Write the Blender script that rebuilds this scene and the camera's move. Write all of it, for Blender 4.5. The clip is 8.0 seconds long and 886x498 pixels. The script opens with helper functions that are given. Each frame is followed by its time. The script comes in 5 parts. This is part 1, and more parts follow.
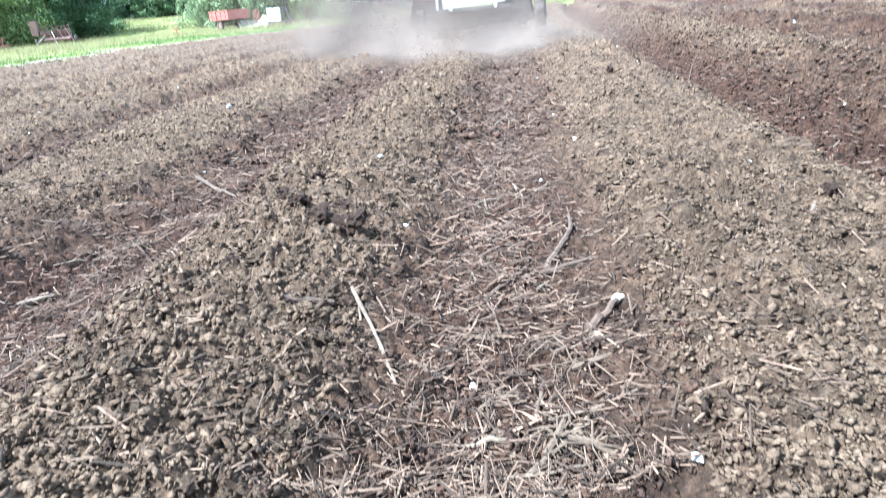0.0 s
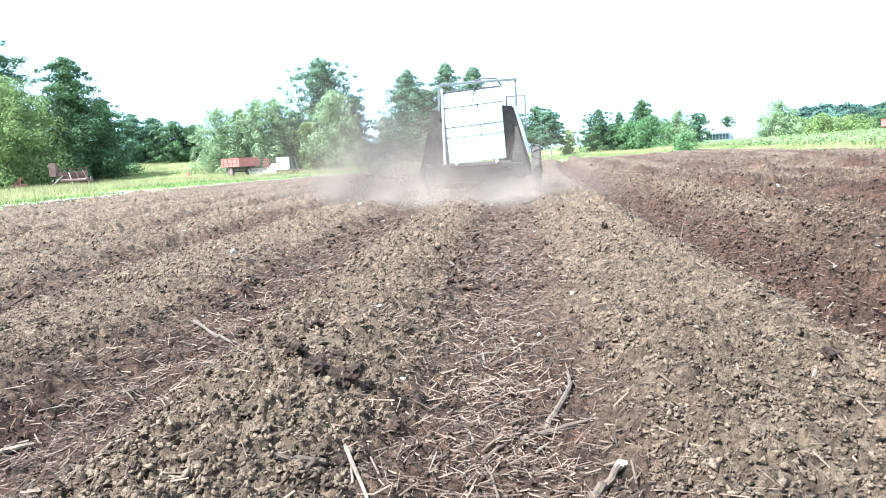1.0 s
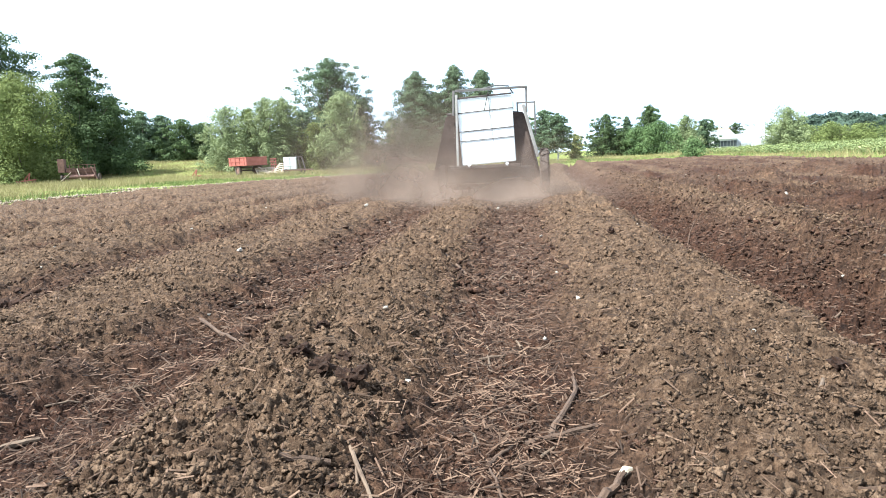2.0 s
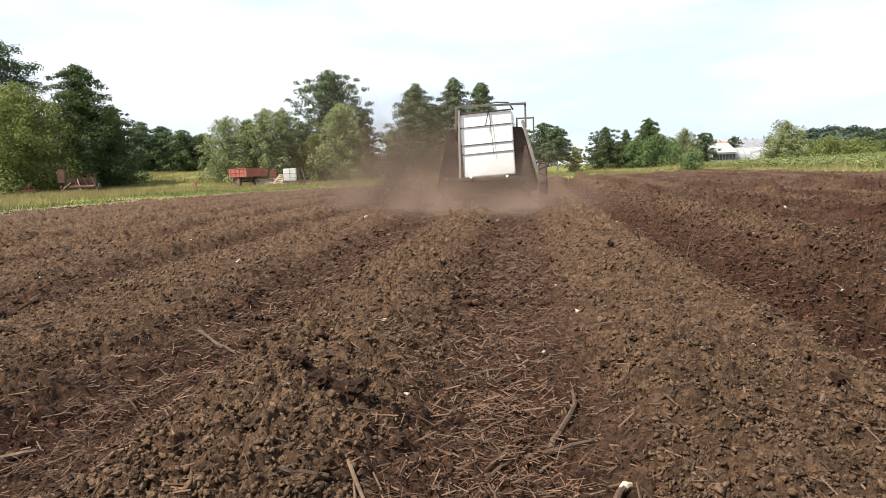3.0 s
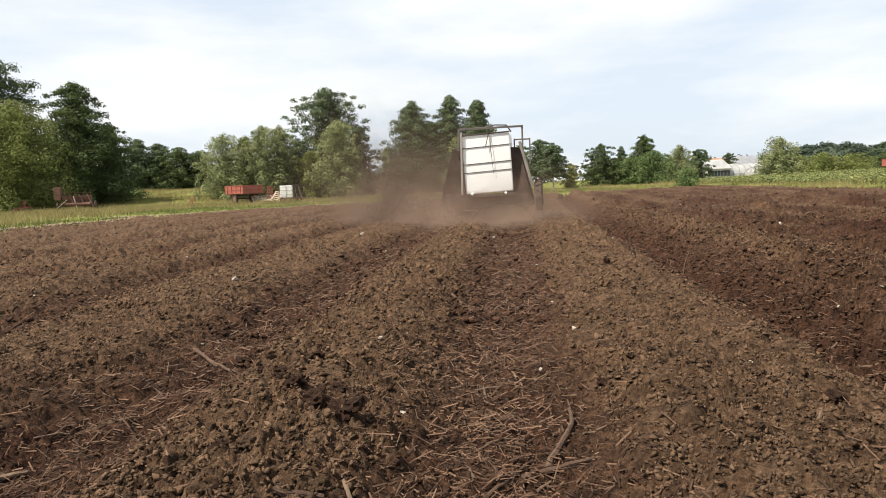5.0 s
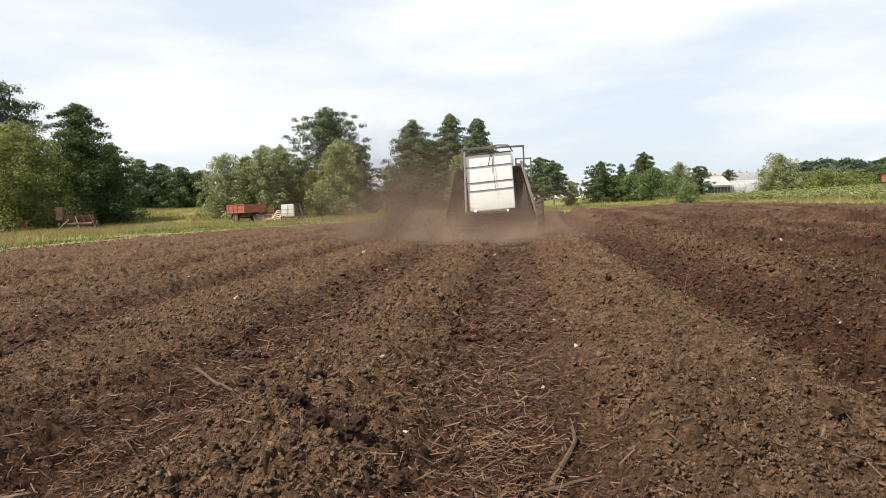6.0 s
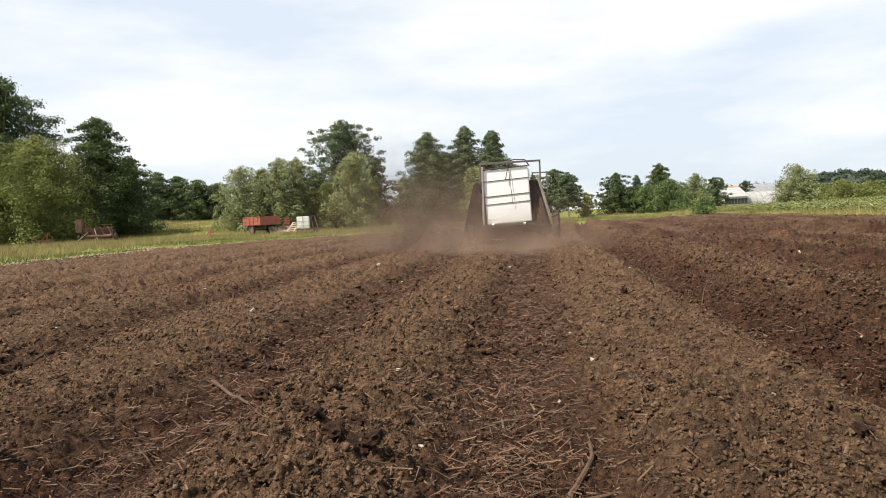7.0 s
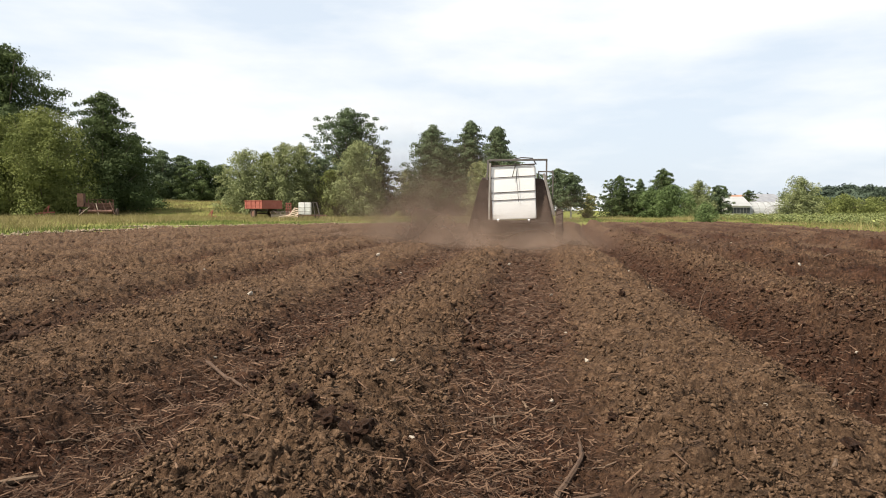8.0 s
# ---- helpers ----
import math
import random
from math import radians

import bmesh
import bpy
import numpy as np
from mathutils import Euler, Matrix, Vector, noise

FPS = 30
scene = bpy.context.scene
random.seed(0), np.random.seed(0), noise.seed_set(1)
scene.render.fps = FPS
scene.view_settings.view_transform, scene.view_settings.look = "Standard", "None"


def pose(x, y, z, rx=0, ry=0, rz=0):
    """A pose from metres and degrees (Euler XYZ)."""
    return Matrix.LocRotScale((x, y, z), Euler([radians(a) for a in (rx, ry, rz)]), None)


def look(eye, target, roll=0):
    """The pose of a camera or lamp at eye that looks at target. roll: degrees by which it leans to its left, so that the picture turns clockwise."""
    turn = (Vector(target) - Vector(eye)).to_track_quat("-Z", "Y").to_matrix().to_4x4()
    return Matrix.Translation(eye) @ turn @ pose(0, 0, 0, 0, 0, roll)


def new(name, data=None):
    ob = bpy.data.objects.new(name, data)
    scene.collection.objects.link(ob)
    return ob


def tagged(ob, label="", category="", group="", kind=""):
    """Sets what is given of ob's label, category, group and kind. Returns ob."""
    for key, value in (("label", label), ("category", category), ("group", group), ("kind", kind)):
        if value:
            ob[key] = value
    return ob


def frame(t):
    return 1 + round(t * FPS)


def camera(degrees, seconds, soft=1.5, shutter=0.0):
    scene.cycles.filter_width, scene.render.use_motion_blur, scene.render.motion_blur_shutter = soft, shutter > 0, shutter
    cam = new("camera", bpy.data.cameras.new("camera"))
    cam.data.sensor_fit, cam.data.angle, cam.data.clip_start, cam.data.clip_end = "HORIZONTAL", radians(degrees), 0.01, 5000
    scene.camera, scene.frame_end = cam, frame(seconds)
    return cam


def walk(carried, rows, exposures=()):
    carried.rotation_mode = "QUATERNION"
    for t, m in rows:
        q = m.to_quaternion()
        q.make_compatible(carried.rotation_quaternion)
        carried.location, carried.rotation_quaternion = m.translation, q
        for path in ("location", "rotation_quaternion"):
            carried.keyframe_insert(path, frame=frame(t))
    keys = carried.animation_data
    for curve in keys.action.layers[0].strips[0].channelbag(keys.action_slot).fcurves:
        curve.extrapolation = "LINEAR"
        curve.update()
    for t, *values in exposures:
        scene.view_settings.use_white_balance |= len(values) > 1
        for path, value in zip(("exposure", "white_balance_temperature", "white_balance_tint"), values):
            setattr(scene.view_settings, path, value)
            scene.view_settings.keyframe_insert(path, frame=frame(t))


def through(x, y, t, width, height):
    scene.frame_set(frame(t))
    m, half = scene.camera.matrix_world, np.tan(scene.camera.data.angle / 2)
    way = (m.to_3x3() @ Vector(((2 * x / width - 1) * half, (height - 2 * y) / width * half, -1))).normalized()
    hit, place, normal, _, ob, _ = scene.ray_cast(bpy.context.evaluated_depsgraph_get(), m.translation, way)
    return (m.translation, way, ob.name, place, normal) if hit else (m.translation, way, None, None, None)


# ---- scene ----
cam = camera(67.2, 8.0, soft=0.92, shutter=0.3)


def aim(x, y, z, yaw, pitch, roll):
    """Eye and heading of the held camera: yaw to the right of +y, pitch up, roll to its right, degrees."""
    a, b = radians(yaw), radians(pitch)
    way = Vector((math.sin(a) * math.cos(b), math.cos(a) * math.cos(b), math.sin(b)))
    eye = Vector((x, y, z))
    return look(eye, eye + way, -roll)


CAMERA_ROWS = [
    (0.0, 0.009, -0.007, 0.762, -0.07, -20.35, 5.30),
    (0.5, 0.004, -0.003, 0.784, 0.22, -12.53, 4.98),
    (0.7, 0.004, -0.003, 0.790, 0.69, -10.17, 4.47),
    (1.0, 0.003, -0.003, 0.795, 1.21, -8.03, 3.48),
    (1.2, 0.001, -0.003, 0.796, 1.30, -7.75, 3.15),
    (1.5, -0.003, -0.004, 0.796, 0.93, -8.00, 2.85),
    (3.0, -0.006, -0.002, 0.800, 0.88, -6.80, 2.28),
    (3.5, -0.003, 0.000, 0.800, 1.00, -6.31, 2.22),
    (4.0, 0.000, 0.000, 0.800, 1.61, -6.23, 2.14),
    (4.5, -0.002, 0.002, 0.802, 1.36, -5.92, 2.16),
    (6.0, -0.007, -0.013, 0.808, 1.21, -3.86, 2.67),
    (6.5, -0.008, -0.016, 0.813, 0.77, -3.02, 2.51),
    (7.0, -0.011, -0.014, 0.815, 0.01, -2.79, 2.77),
    (7.5, -0.013, -0.016, 0.813, -0.31, -2.96, 2.09),
    (8.0, -0.014, -0.014, 0.814, 0.00, -3.35, -0.30),
]
walk(cam, [(t, aim(*r)) for t, *r in CAMERA_ROWS],
     exposures=[(0.0, 2.93, 4460, -5), (1.0, 2.9, 4660, -6), (1.6, 2.55, 5040, -3), (2.8, 1.30, 6350, 9), (3.3, 1.10, 6700, 10), (4.0, 1.0, 6850, 10), (8.0, 1.0, 6850, 10)])

# ---------------------------------------------------------------- light
SUN_UP, SUN_TURN = 54.0, 246.0          # elevation, and compass bearing from +y towards +x
world = bpy.data.worlds.new("sky")
scene.world = world
world.use_nodes = True
wn, wl = world.node_tree.nodes, world.node_tree.links
wn.clear()
w_out = wn.new("ShaderNodeOutputWorld")
w_bg = wn.new("ShaderNodeBackground")
w_bg.inputs["Strength"].default_value = 0.063
w_sky = wn.new("ShaderNodeTexSky")
w_sky.sky_type = "NISHITA"
w_sky.sun_disc = False
w_sky.sun_elevation, w_sky.sun_rotation = radians(SUN_UP), radians(SUN_TURN)
w_sky.dust_density = 2.5
w_co = wn.new("ShaderNodeTexCoord")
w_map = wn.new("ShaderNodeMapping")
w_map.inputs["Scale"].default_value = (1.2, 1.2, 4.6)
w_map.inputs["Location"].default_value = (0.35, 0.1, 0.3)
w_noise = wn.new("ShaderNodeTexNoise")
w_noise.inputs["Scale"].default_value = 1.9
w_noise.inputs["Detail"].default_value = 7.0
w_noise.inputs["Roughness"].default_value = 0.52
w_ramp = wn.new("ShaderNodeValToRGB")
w_ramp.color_ramp.elements[0].position, w_ramp.color_ramp.elements[1].position = 0.42, 0.64
w_mix = wn.new("ShaderNodeMixRGB")
w_mix.inputs["Color2"].default_value = (8.3, 8.65, 9.0, 1)     # thin bright cloud
w_hazy = wn.new("ShaderNodeMixRGB")
w_hazy.inputs["Fac"].default_value = 0.8
w_hazy.inputs["Color2"].default_value = (6.8, 7.8, 9.1, 1)    # milky blue between the clouds
wl.new(w_co.outputs["Generated"], w_map.inputs["Vector"])
wl.new(w_map.outputs["Vector"], w_noise.inputs["Vector"])
wl.new(w_noise.outputs["Fac"], w_ramp.inputs["Fac"])
wl.new(w_sky.outputs["Color"], w_hazy.inputs["Color1"])
wl.new(w_hazy.outputs["Color"], w_mix.inputs["Color1"])
wl.new(w_ramp.outputs["Color"], w_mix.inputs["Fac"])
wl.new(w_mix.outputs["Color"], w_bg.inputs["Color"])
wl.new(w_bg.outputs["Background"], w_out.inputs["Surface"])

sun_data = bpy.data.lights.new("sun", "SUN")
sun_data.energy, sun_data.angle, sun_data.color = 5.0, radians(1.0), (1.0, 0.94, 0.85)
sun = new("sun", sun_data)
sun_way = Vector((math.sin(radians(SUN_TURN)) * math.cos(radians(SUN_UP)),
                  math.cos(radians(SUN_TURN)) * math.cos(radians(SUN_UP)), math.sin(radians(SUN_UP))))
sun.matrix_world = look(sun_way * 60, (0, 0, 0))


# ---------------------------------------------------------------- materials
def material(name, dark, light, scale, rough=0.85, bump=0.3, metal=0.0, fine=None, third=None,
             island=0.0, through=0.0, bump_size=0.01, spec=0.3):
    """Two colours mixed by noise at two scales, with fine relief. island: brightness change per piece."""
    m = bpy.data.materials.new(name)
    m.use_nodes = True
    n, l = m.node_tree.nodes, m.node_tree.links
    b = n["Principled BSDF"]
    b.inputs["Roughness"].default_value = rough
    b.inputs["Metallic"].default_value = metal
    b.inputs["Specular IOR Level"].default_value = spec
    co = n.new("ShaderNodeTexCoord")
    big = n.new("ShaderNodeTexNoise")
    big.inputs["Scale"].default_value, big.inputs["Detail"].default_value = scale, 6.0
    small = n.new("ShaderNodeTexNoise")
    small.inputs["Scale"].default_value = fine or scale * 9
    small.inputs["Detail"].default_value, small.inputs["Roughness"].default_value = 5.0, 0.65
    l.new(co.outputs["Object"], big.inputs["Vector"])
    l.new(co.outputs["Object"], small.inputs["Vector"])
    ramp = n.new("ShaderNodeValToRGB")
    e = ramp.color_ramp.elements
    e[0].position, e[1].position = 0.34, 0.68
    e[0].color, e[1].color = (*dark, 1), (*light, 1)
    if third:
        k = e.new(0.52)
        k.color = (*third, 1)
    add = n.new("ShaderNodeMath")
    add.operation = "MULTIPLY_ADD"
    add.inputs[1].default_value = 0.45
    half = n.new("ShaderNodeMath")
    half.operation = "MULTIPLY"
    half.inputs[1].default_value = 0.55
    l.new(big.outputs["Fac"], half.inputs[0])
    l.new(small.outputs["Fac"], add.inputs[0])
    l.new(half.outputs["Value"], add.inputs[2])
    l.new(add.outputs["Value"], ramp.inputs["Fac"])
    colour = ramp.outputs["Color"]
    if island:
        geo = n.new("ShaderNodeNewGeometry")
        rng = n.new("ShaderNodeMapRange")
        rng.inputs["To Min"].default_value, rng.inputs["To Max"].default_value = 1 - island, 1 + island
        l.new(geo.outputs["Random Per Island"], rng.inputs["Value"])
        hsv = n.new("ShaderNodeHueSaturation")
        l.new(rng.outputs["Result"], hsv.inputs["Value"])
        l.new(colour, hsv.inputs["Color"])
        colour = hsv.outputs["Color"]
    l.new(colour, b.inputs["Base Color"])
    if bump:
        bp = n.new("ShaderNodeBump")
        bp.inputs["Strength"].default_value, bp.inputs["Distance"].default_value = bump, bump_size
        l.new(small.outputs["Fac"], bp.inputs["Height"])
        l.new(bp.outputs["Normal"], b.inputs["Normal"])
    if through:
        tr = n.new("ShaderNodeBsdfTranslucent")
        l.new(colour, tr.inputs["Color"])
        mix = n.new("ShaderNodeMixShader")
        mix.inputs["Fac"].default_value = through
        l.new(b.outputs["BSDF"], mix.inputs[1])
        l.new(tr.outputs["BSDF"], mix.inputs[2])
        l.new(mix.outputs["Shader"], n["Material Output"].inputs["Surface"])
    return m


def soil_material():
    """Tilled loam: dry crumbs on the beds; moist, fibrous, redder soil, darkened for furrow shade, where the mask is
    high.
    """
    m = bpy.data.materials.new("tilled_soil")
    m.use_nodes = True
    n, l = m.node_tree.nodes, m.node_tree.links
    b = n["Principled BSDF"]
    b.inputs["Roughness"].default_value = 0.95
    b.inputs["Specular IOR Level"].default_value = 0.12
    co = n.new("ShaderNodeTexCoord")

    def noise_node(scale, detail, rough=0.6):
        k = n.new("ShaderNodeTexNoise")
        k.inputs["Scale"].default_value, k.inputs["Detail"].default_value = scale, detail
        k.inputs["Roughness"].default_value = rough
        l.new(co.outputs["Object"], k.inputs["Vector"])
        return k

    def ramp_node(src, stops):
        r = n.new("ShaderNodeValToRGB")
        e = r.color_ramp.elements
        while len(e) < len(stops):
            e.new(0.5)
        for k, (p, c) in zip(e, stops):
            k.position, k.color = p, (*c, 1)
        l.new(src, r.inputs["Fac"])
        return r

    def mix_node(fac, a, c, kind="MIX"):
        k = n.new("ShaderNodeMixRGB")
        k.blend_type = kind
        if isinstance(fac, float):
            k.inputs["Fac"].default_value = fac
        else:
            l.new(fac, k.inputs["Fac"])
        l.new(a, k.inputs["Color1"])
        l.new(c, k.inputs["Color2"])
        return k

    crumbs, patches, grain = noise_node(38, 8, 0.7), noise_node(2.2, 5), noise_node(210, 5, 0.7)
    # darkest stop falls in the bump's pits and paints their shade
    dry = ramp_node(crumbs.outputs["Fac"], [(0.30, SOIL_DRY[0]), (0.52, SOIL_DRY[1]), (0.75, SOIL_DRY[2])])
    wet = ramp_node(crumbs.outputs["Fac"], [(0.30, SOIL_WET_SHADE[0]), (0.55, SOIL_WET_SHADE[1]), (0.78, SOIL_WET_SHADE[2])])
    # mask of moist soil that also paints the shade of the hollows
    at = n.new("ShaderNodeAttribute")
    at.attribute_name = "moist_shaded"
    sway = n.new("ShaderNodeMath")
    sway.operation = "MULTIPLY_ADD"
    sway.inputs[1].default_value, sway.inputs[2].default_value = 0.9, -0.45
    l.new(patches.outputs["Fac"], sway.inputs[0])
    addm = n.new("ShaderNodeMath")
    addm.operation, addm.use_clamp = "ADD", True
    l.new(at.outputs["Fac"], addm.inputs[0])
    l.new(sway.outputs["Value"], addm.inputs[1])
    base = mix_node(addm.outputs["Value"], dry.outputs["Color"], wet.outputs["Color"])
    speck = ramp_node(grain.outputs["Fac"], [(0.25, (0.62, 0.6, 0.58)), (0.5, (1, 1, 1)), (0.8, (1.35, 1.33, 1.3))])
    done = mix_node(0.8, base.outputs["Color"], speck.outputs["Color"], "MULTIPLY")
    # mid-sized random tone, standing in for dark gaps between clods
    clods = noise_node(11, 6, 0.68)
    tone = ramp_node(clods.outputs["Fac"], [(0.36, (0.36, 0.35, 0.34)), (0.49, (0.92, 0.92, 0.92)), (0.64, (1.5, 1.5, 1.48))])
    done = mix_node(0.75, done.outputs["Color"], tone.outputs["Color"], "MULTIPLY")
    l.new(done.outputs["Color"], b.inputs["Base Color"])
    b1, b2 = n.new("ShaderNodeBump"), n.new("ShaderNodeBump")
    b1.inputs["Strength"].default_value, b1.inputs["Distance"].default_value = 1.0, 0.05
    b2.inputs["Strength"].default_value, b2.inputs["Distance"].default_value = 0.6, 0.004
    l.new(crumbs.outputs["Fac"], b1.inputs["Height"])
    l.new(grain.outputs["Fac"], b2.inputs["Height"])
    l.new(b1.outputs["Normal"], b2.inputs["Normal"])
    l.new(b2.outputs["Normal"], b.inputs["Normal"])
    return m


# first dry stop is kept extra dark to paint shade between crumbs
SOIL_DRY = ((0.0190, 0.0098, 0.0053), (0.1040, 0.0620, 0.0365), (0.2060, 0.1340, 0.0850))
SOIL_WET_SHADE = ((0.0094, 0.0045, 0.0028), (0.0520, 0.0236, 0.0135), (0.1160, 0.0590, 0.0350))
soil = soil_material()
clod_dry = material("dry_clod", (0.0410, 0.0228, 0.0128), (0.1880, 0.1190, 0.0740), 11, 0.95, 1.0, island=0.15, fine=70, bump_size=0.02, spec=0.1)
clod_wet = material("moist_clod", (0.0240, 0.0124, 0.0078), (0.0800, 0.0400, 0.0235), 11, 0.9, 1.0, island=0.3, fine=70, bump_size=0.02, spec=0.15)
grass_ground = material("meadow_turf", (0.0671, 0.0843, 0.0224), (0.1634, 0.1479, 0.0602), 0.28, 0.95, 0.6, fine=9,
                        third=(0.150, 0.158, 0.050), bump_size=0.05, spec=0.0)
straw = material("dry_stalk", (0.0280, 0.0145, 0.0092), (0.1180, 0.0730, 0.0470), 9, 0.85, 0.3, island=0.75, spec=0.15)
root_mat = material("dry_root", (0.0390, 0.0221, 0.0130), (0.1300, 0.0813, 0.0488), 12, 0.85, 0.4, fine=90)
stalk = material("pale_dry_stalk", (0.0480, 0.0290, 0.0180), (0.1500, 0.1000, 0.0640), 9, 0.8, 0.3)
bark_stick = material("weathered_wood", (0.0360, 0.0192, 0.0120), (0.1040, 0.0624, 0.0384), 22, 0.85, 0.6, fine=140)
pale_wood = material("broken_pale_wood", (0.30, 0.22, 0.13), (0.62, 0.53, 0.40), 60, 0.85, 0.5)
stone_mat = material("pale_stone", (0.20, 0.165, 0.13), (0.42, 0.37, 0.305), 12, 0.85, 0.5, fine=90)
bark = material("tree_bark", (0.055, 0.042, 0.032), (0.17, 0.14, 0.11), 5, 0.95, 0.9, bump_size=0.03)
pale_bark = material("pale_birch_bark", (0.22, 0.20, 0.17), (0.48, 0.45, 0.40), 4, 0.9, 0.5, bump_size=0.02)
# leaf colours are greyed and lightened to paint in haze of the air
leaf_dark = material("dark_leaf", (0.034, 0.05, 0.02), (0.088, 0.116, 0.042), 0.4, 0.75, 0, island=0.1, through=0.24, spec=0.12)
leaf_mid = material("green_leaf", (0.06, 0.092, 0.034), (0.135, 0.18, 0.068), 0.4, 0.75, 0, island=0.1, through=0.24, spec=0.12)
leaf_pale = material("willow_leaf", (0.1187, 0.1400, 0.0625), (0.2687, 0.2875, 0.1400), 0.4, 0.75, 0, island=0.1, through=0.24, spec=0.12)
leaf_olive = material("olive_willow_leaf", (0.0756, 0.0945, 0.0270), (0.1917, 0.2079, 0.0675), 0.4, 0.75, 0, island=0.1, through=0.24, spec=0.12)
leaf_far = material("distant_wood_leaf", (0.030, 0.043, 0.031), (0.062, 0.080, 0.058), 0.05, 0.8, 0, island=0.10, through=0.15, spec=0.05)
leaf_yellow = material("yellowing_leaf", (0.13, 0.135, 0.045), (0.27, 0.25, 0.10), 0.6, 0.7, 0, island=0.3, through=0.25)
leaf_blue = material("alder_leaf", (0.0480, 0.0696, 0.0372), (0.1176, 0.1488, 0.0768), 0.4, 0.75, 0, island=0.1, through=0.24, spec=0.12)
blade_green = material("meadow_grass", (0.0621, 0.0888, 0.0224), (0.1409, 0.1625, 0.0520), 0.35, 0.85, 0, island=0.30, through=0.25, spec=0.1)
blade_dry = material("dry_grass", (0.1505, 0.1264, 0.0533), (0.2838, 0.2365, 0.1118), 0.35, 0.9, 0, island=0.25, through=0.2, spec=0.1)
crop_leaf = material("crop_leaf", (0.0820, 0.1080, 0.0330), (0.2050, 0.2150, 0.0780), 0.4, 0.7, 0, island=0.4, through=0.25)
white_tank = material("white_plastic_tank", (0.85, 0.845, 0.83), (0.92, 0.915, 0.90), 1.6, 0.45, 0.1, fine=30, through=0.3)
dusty_steel = material("dusty_grey_steel", (0.0723, 0.0629, 0.0570), (0.1700, 0.1513, 0.1360), 5, 0.6, 0.3, metal=0.4)
boom_steel = material("pale_dusty_boom", (0.1804, 0.1599, 0.1394), (0.3116, 0.2829, 0.2542), 5, 0.6, 0.3)
dark_steel = material("dark_dusty_steel", (0.030, 0.023, 0.020), (0.085, 0.062, 0.051), 4, 0.7, 0.3, metal=0.2)
hopper_mat = material("dusty_hopper_sheet", (0.030, 0.021, 0.017), (0.095, 0.066, 0.053), 3, 0.85, 0.3, spec=0.15)
rubber = material("dusty_rubber", (0.030, 0.023, 0.019), (0.105, 0.075, 0.060), 6, 0.9, 0.4, spec=0.15)
hose_mat = material("dark_hose", (0.02, 0.02, 0.02), (0.05, 0.045, 0.04), 20, 0.6, 0.1)
red_paint = material("faded_red_paint", (0.1864, 0.0466, 0.0341), (0.2982, 0.1026, 0.0777), 2.4, 0.65, 0.2, fine=25)
rust = material("rusty_iron", (0.0808, 0.0408, 0.0306), (0.1913, 0.1062, 0.0782), 6, 0.9, 0.6, fine=70)
edge_mat = material("dry_field_edge_clod", (0.1040, 0.0760, 0.0480), (0.2400, 0.1880, 0.1280), 6, 0.95, 0.5, island=0.3)
rail_pale = material("weathered_pale_slat", (0.30, 0.22, 0.16), (0.52, 0.42, 0.32), 5, 0.85, 0.4)
film_white = material("white_polythene", (0.5084, 0.5166, 0.5166), (0.6560, 0.6642, 0.6642), 0.6, 0.4, 0.2, through=0.3)
roof_grey = material("grey_slate_roof", (0.13, 0.135, 0.15), (0.24, 0.245, 0.26), 1.5, 0.7, 0.4)
roof_red = material("brown_tile_roof", (0.20, 0.11, 0.075), (0.34, 0.20, 0.14), 1.5, 0.8, 0.4)
wall_pale = material("pale_render_wall", (0.3900, 0.3750, 0.3450), (0.5100, 0.4950, 0.4650), 1.2, 0.9, 0.3)
glass_dark = material("dark_window_glass", (0.03, 0.035, 0.04), (0.06, 0.065, 0.07), 1.0, 0.08, 0, spec=0.6)
hill_mat = material("wooded_hill", (0.018, 0.030, 0.018), (0.045, 0.062, 0.034), 0.06, 0.95, 0.8, fine=0.6, bump_size=0.8)
dust_mat = material("brown_dust", (0.170, 0.118, 0.090), (0.220, 0.158, 0.120), 0.8, 1.0, 0, spec=0.0, through=0.5)
veil_mat = material("hanging_dust", (0.190, 0.134, 0.103), (0.236, 0.171, 0.132), 0.8, 1.0, 0, spec=0.0, through=0.5)


def thin_out(m):
    """Lets light pass straight through where the dust is thin: by the attribute 'thick', broken up by billows."""
    n, l = m.node_tree.nodes, m.node_tree.links
    out = n["Material Output"]
    src = out.inputs["Surface"].links[0].from_socket
    at = n.new("ShaderNodeAttribute")
    at.attribute_name = "thick"
    co = n.new("ShaderNodeTexCoord")
    billow = n.new("ShaderNodeTexNoise")
    billow.inputs["Scale"].default_value, billow.inputs["Detail"].default_value = 1.5, 4.0
    rng_node = n.new("ShaderNodeMapRange")
    rng_node.inputs["From Min"].default_value, rng_node.inputs["From Max"].default_value = 0.25, 0.75
    rng_node.inputs["To Min"].default_value, rng_node.inputs["To Max"].default_value = 0.45, 1.45
    mul = n.new("ShaderNodeMath")
    mul.operation, mul.use_clamp = "MULTIPLY", True
    clear = n.new("ShaderNodeBsdfTransparent")
    mix = n.new("ShaderNodeMixShader")
    l.new(co.outputs["Object"], billow.inputs["Vector"])
    l.new(billow.outputs["Fac"], rng_node.inputs["Value"])
    l.new(at.outputs["Fac"], mul.inputs[0])
    l.new(rng_node.outputs["Result"], mul.inputs[1])
    l.new(mul.outputs["Value"], mix.inputs["Fac"])
    l.new(clear.outputs["BSDF"], mix.inputs[1])
    l.new(src, mix.inputs[2])
    l.new(mix.outputs["Shader"], out.inputs["Surface"])


thin_out(veil_mat)


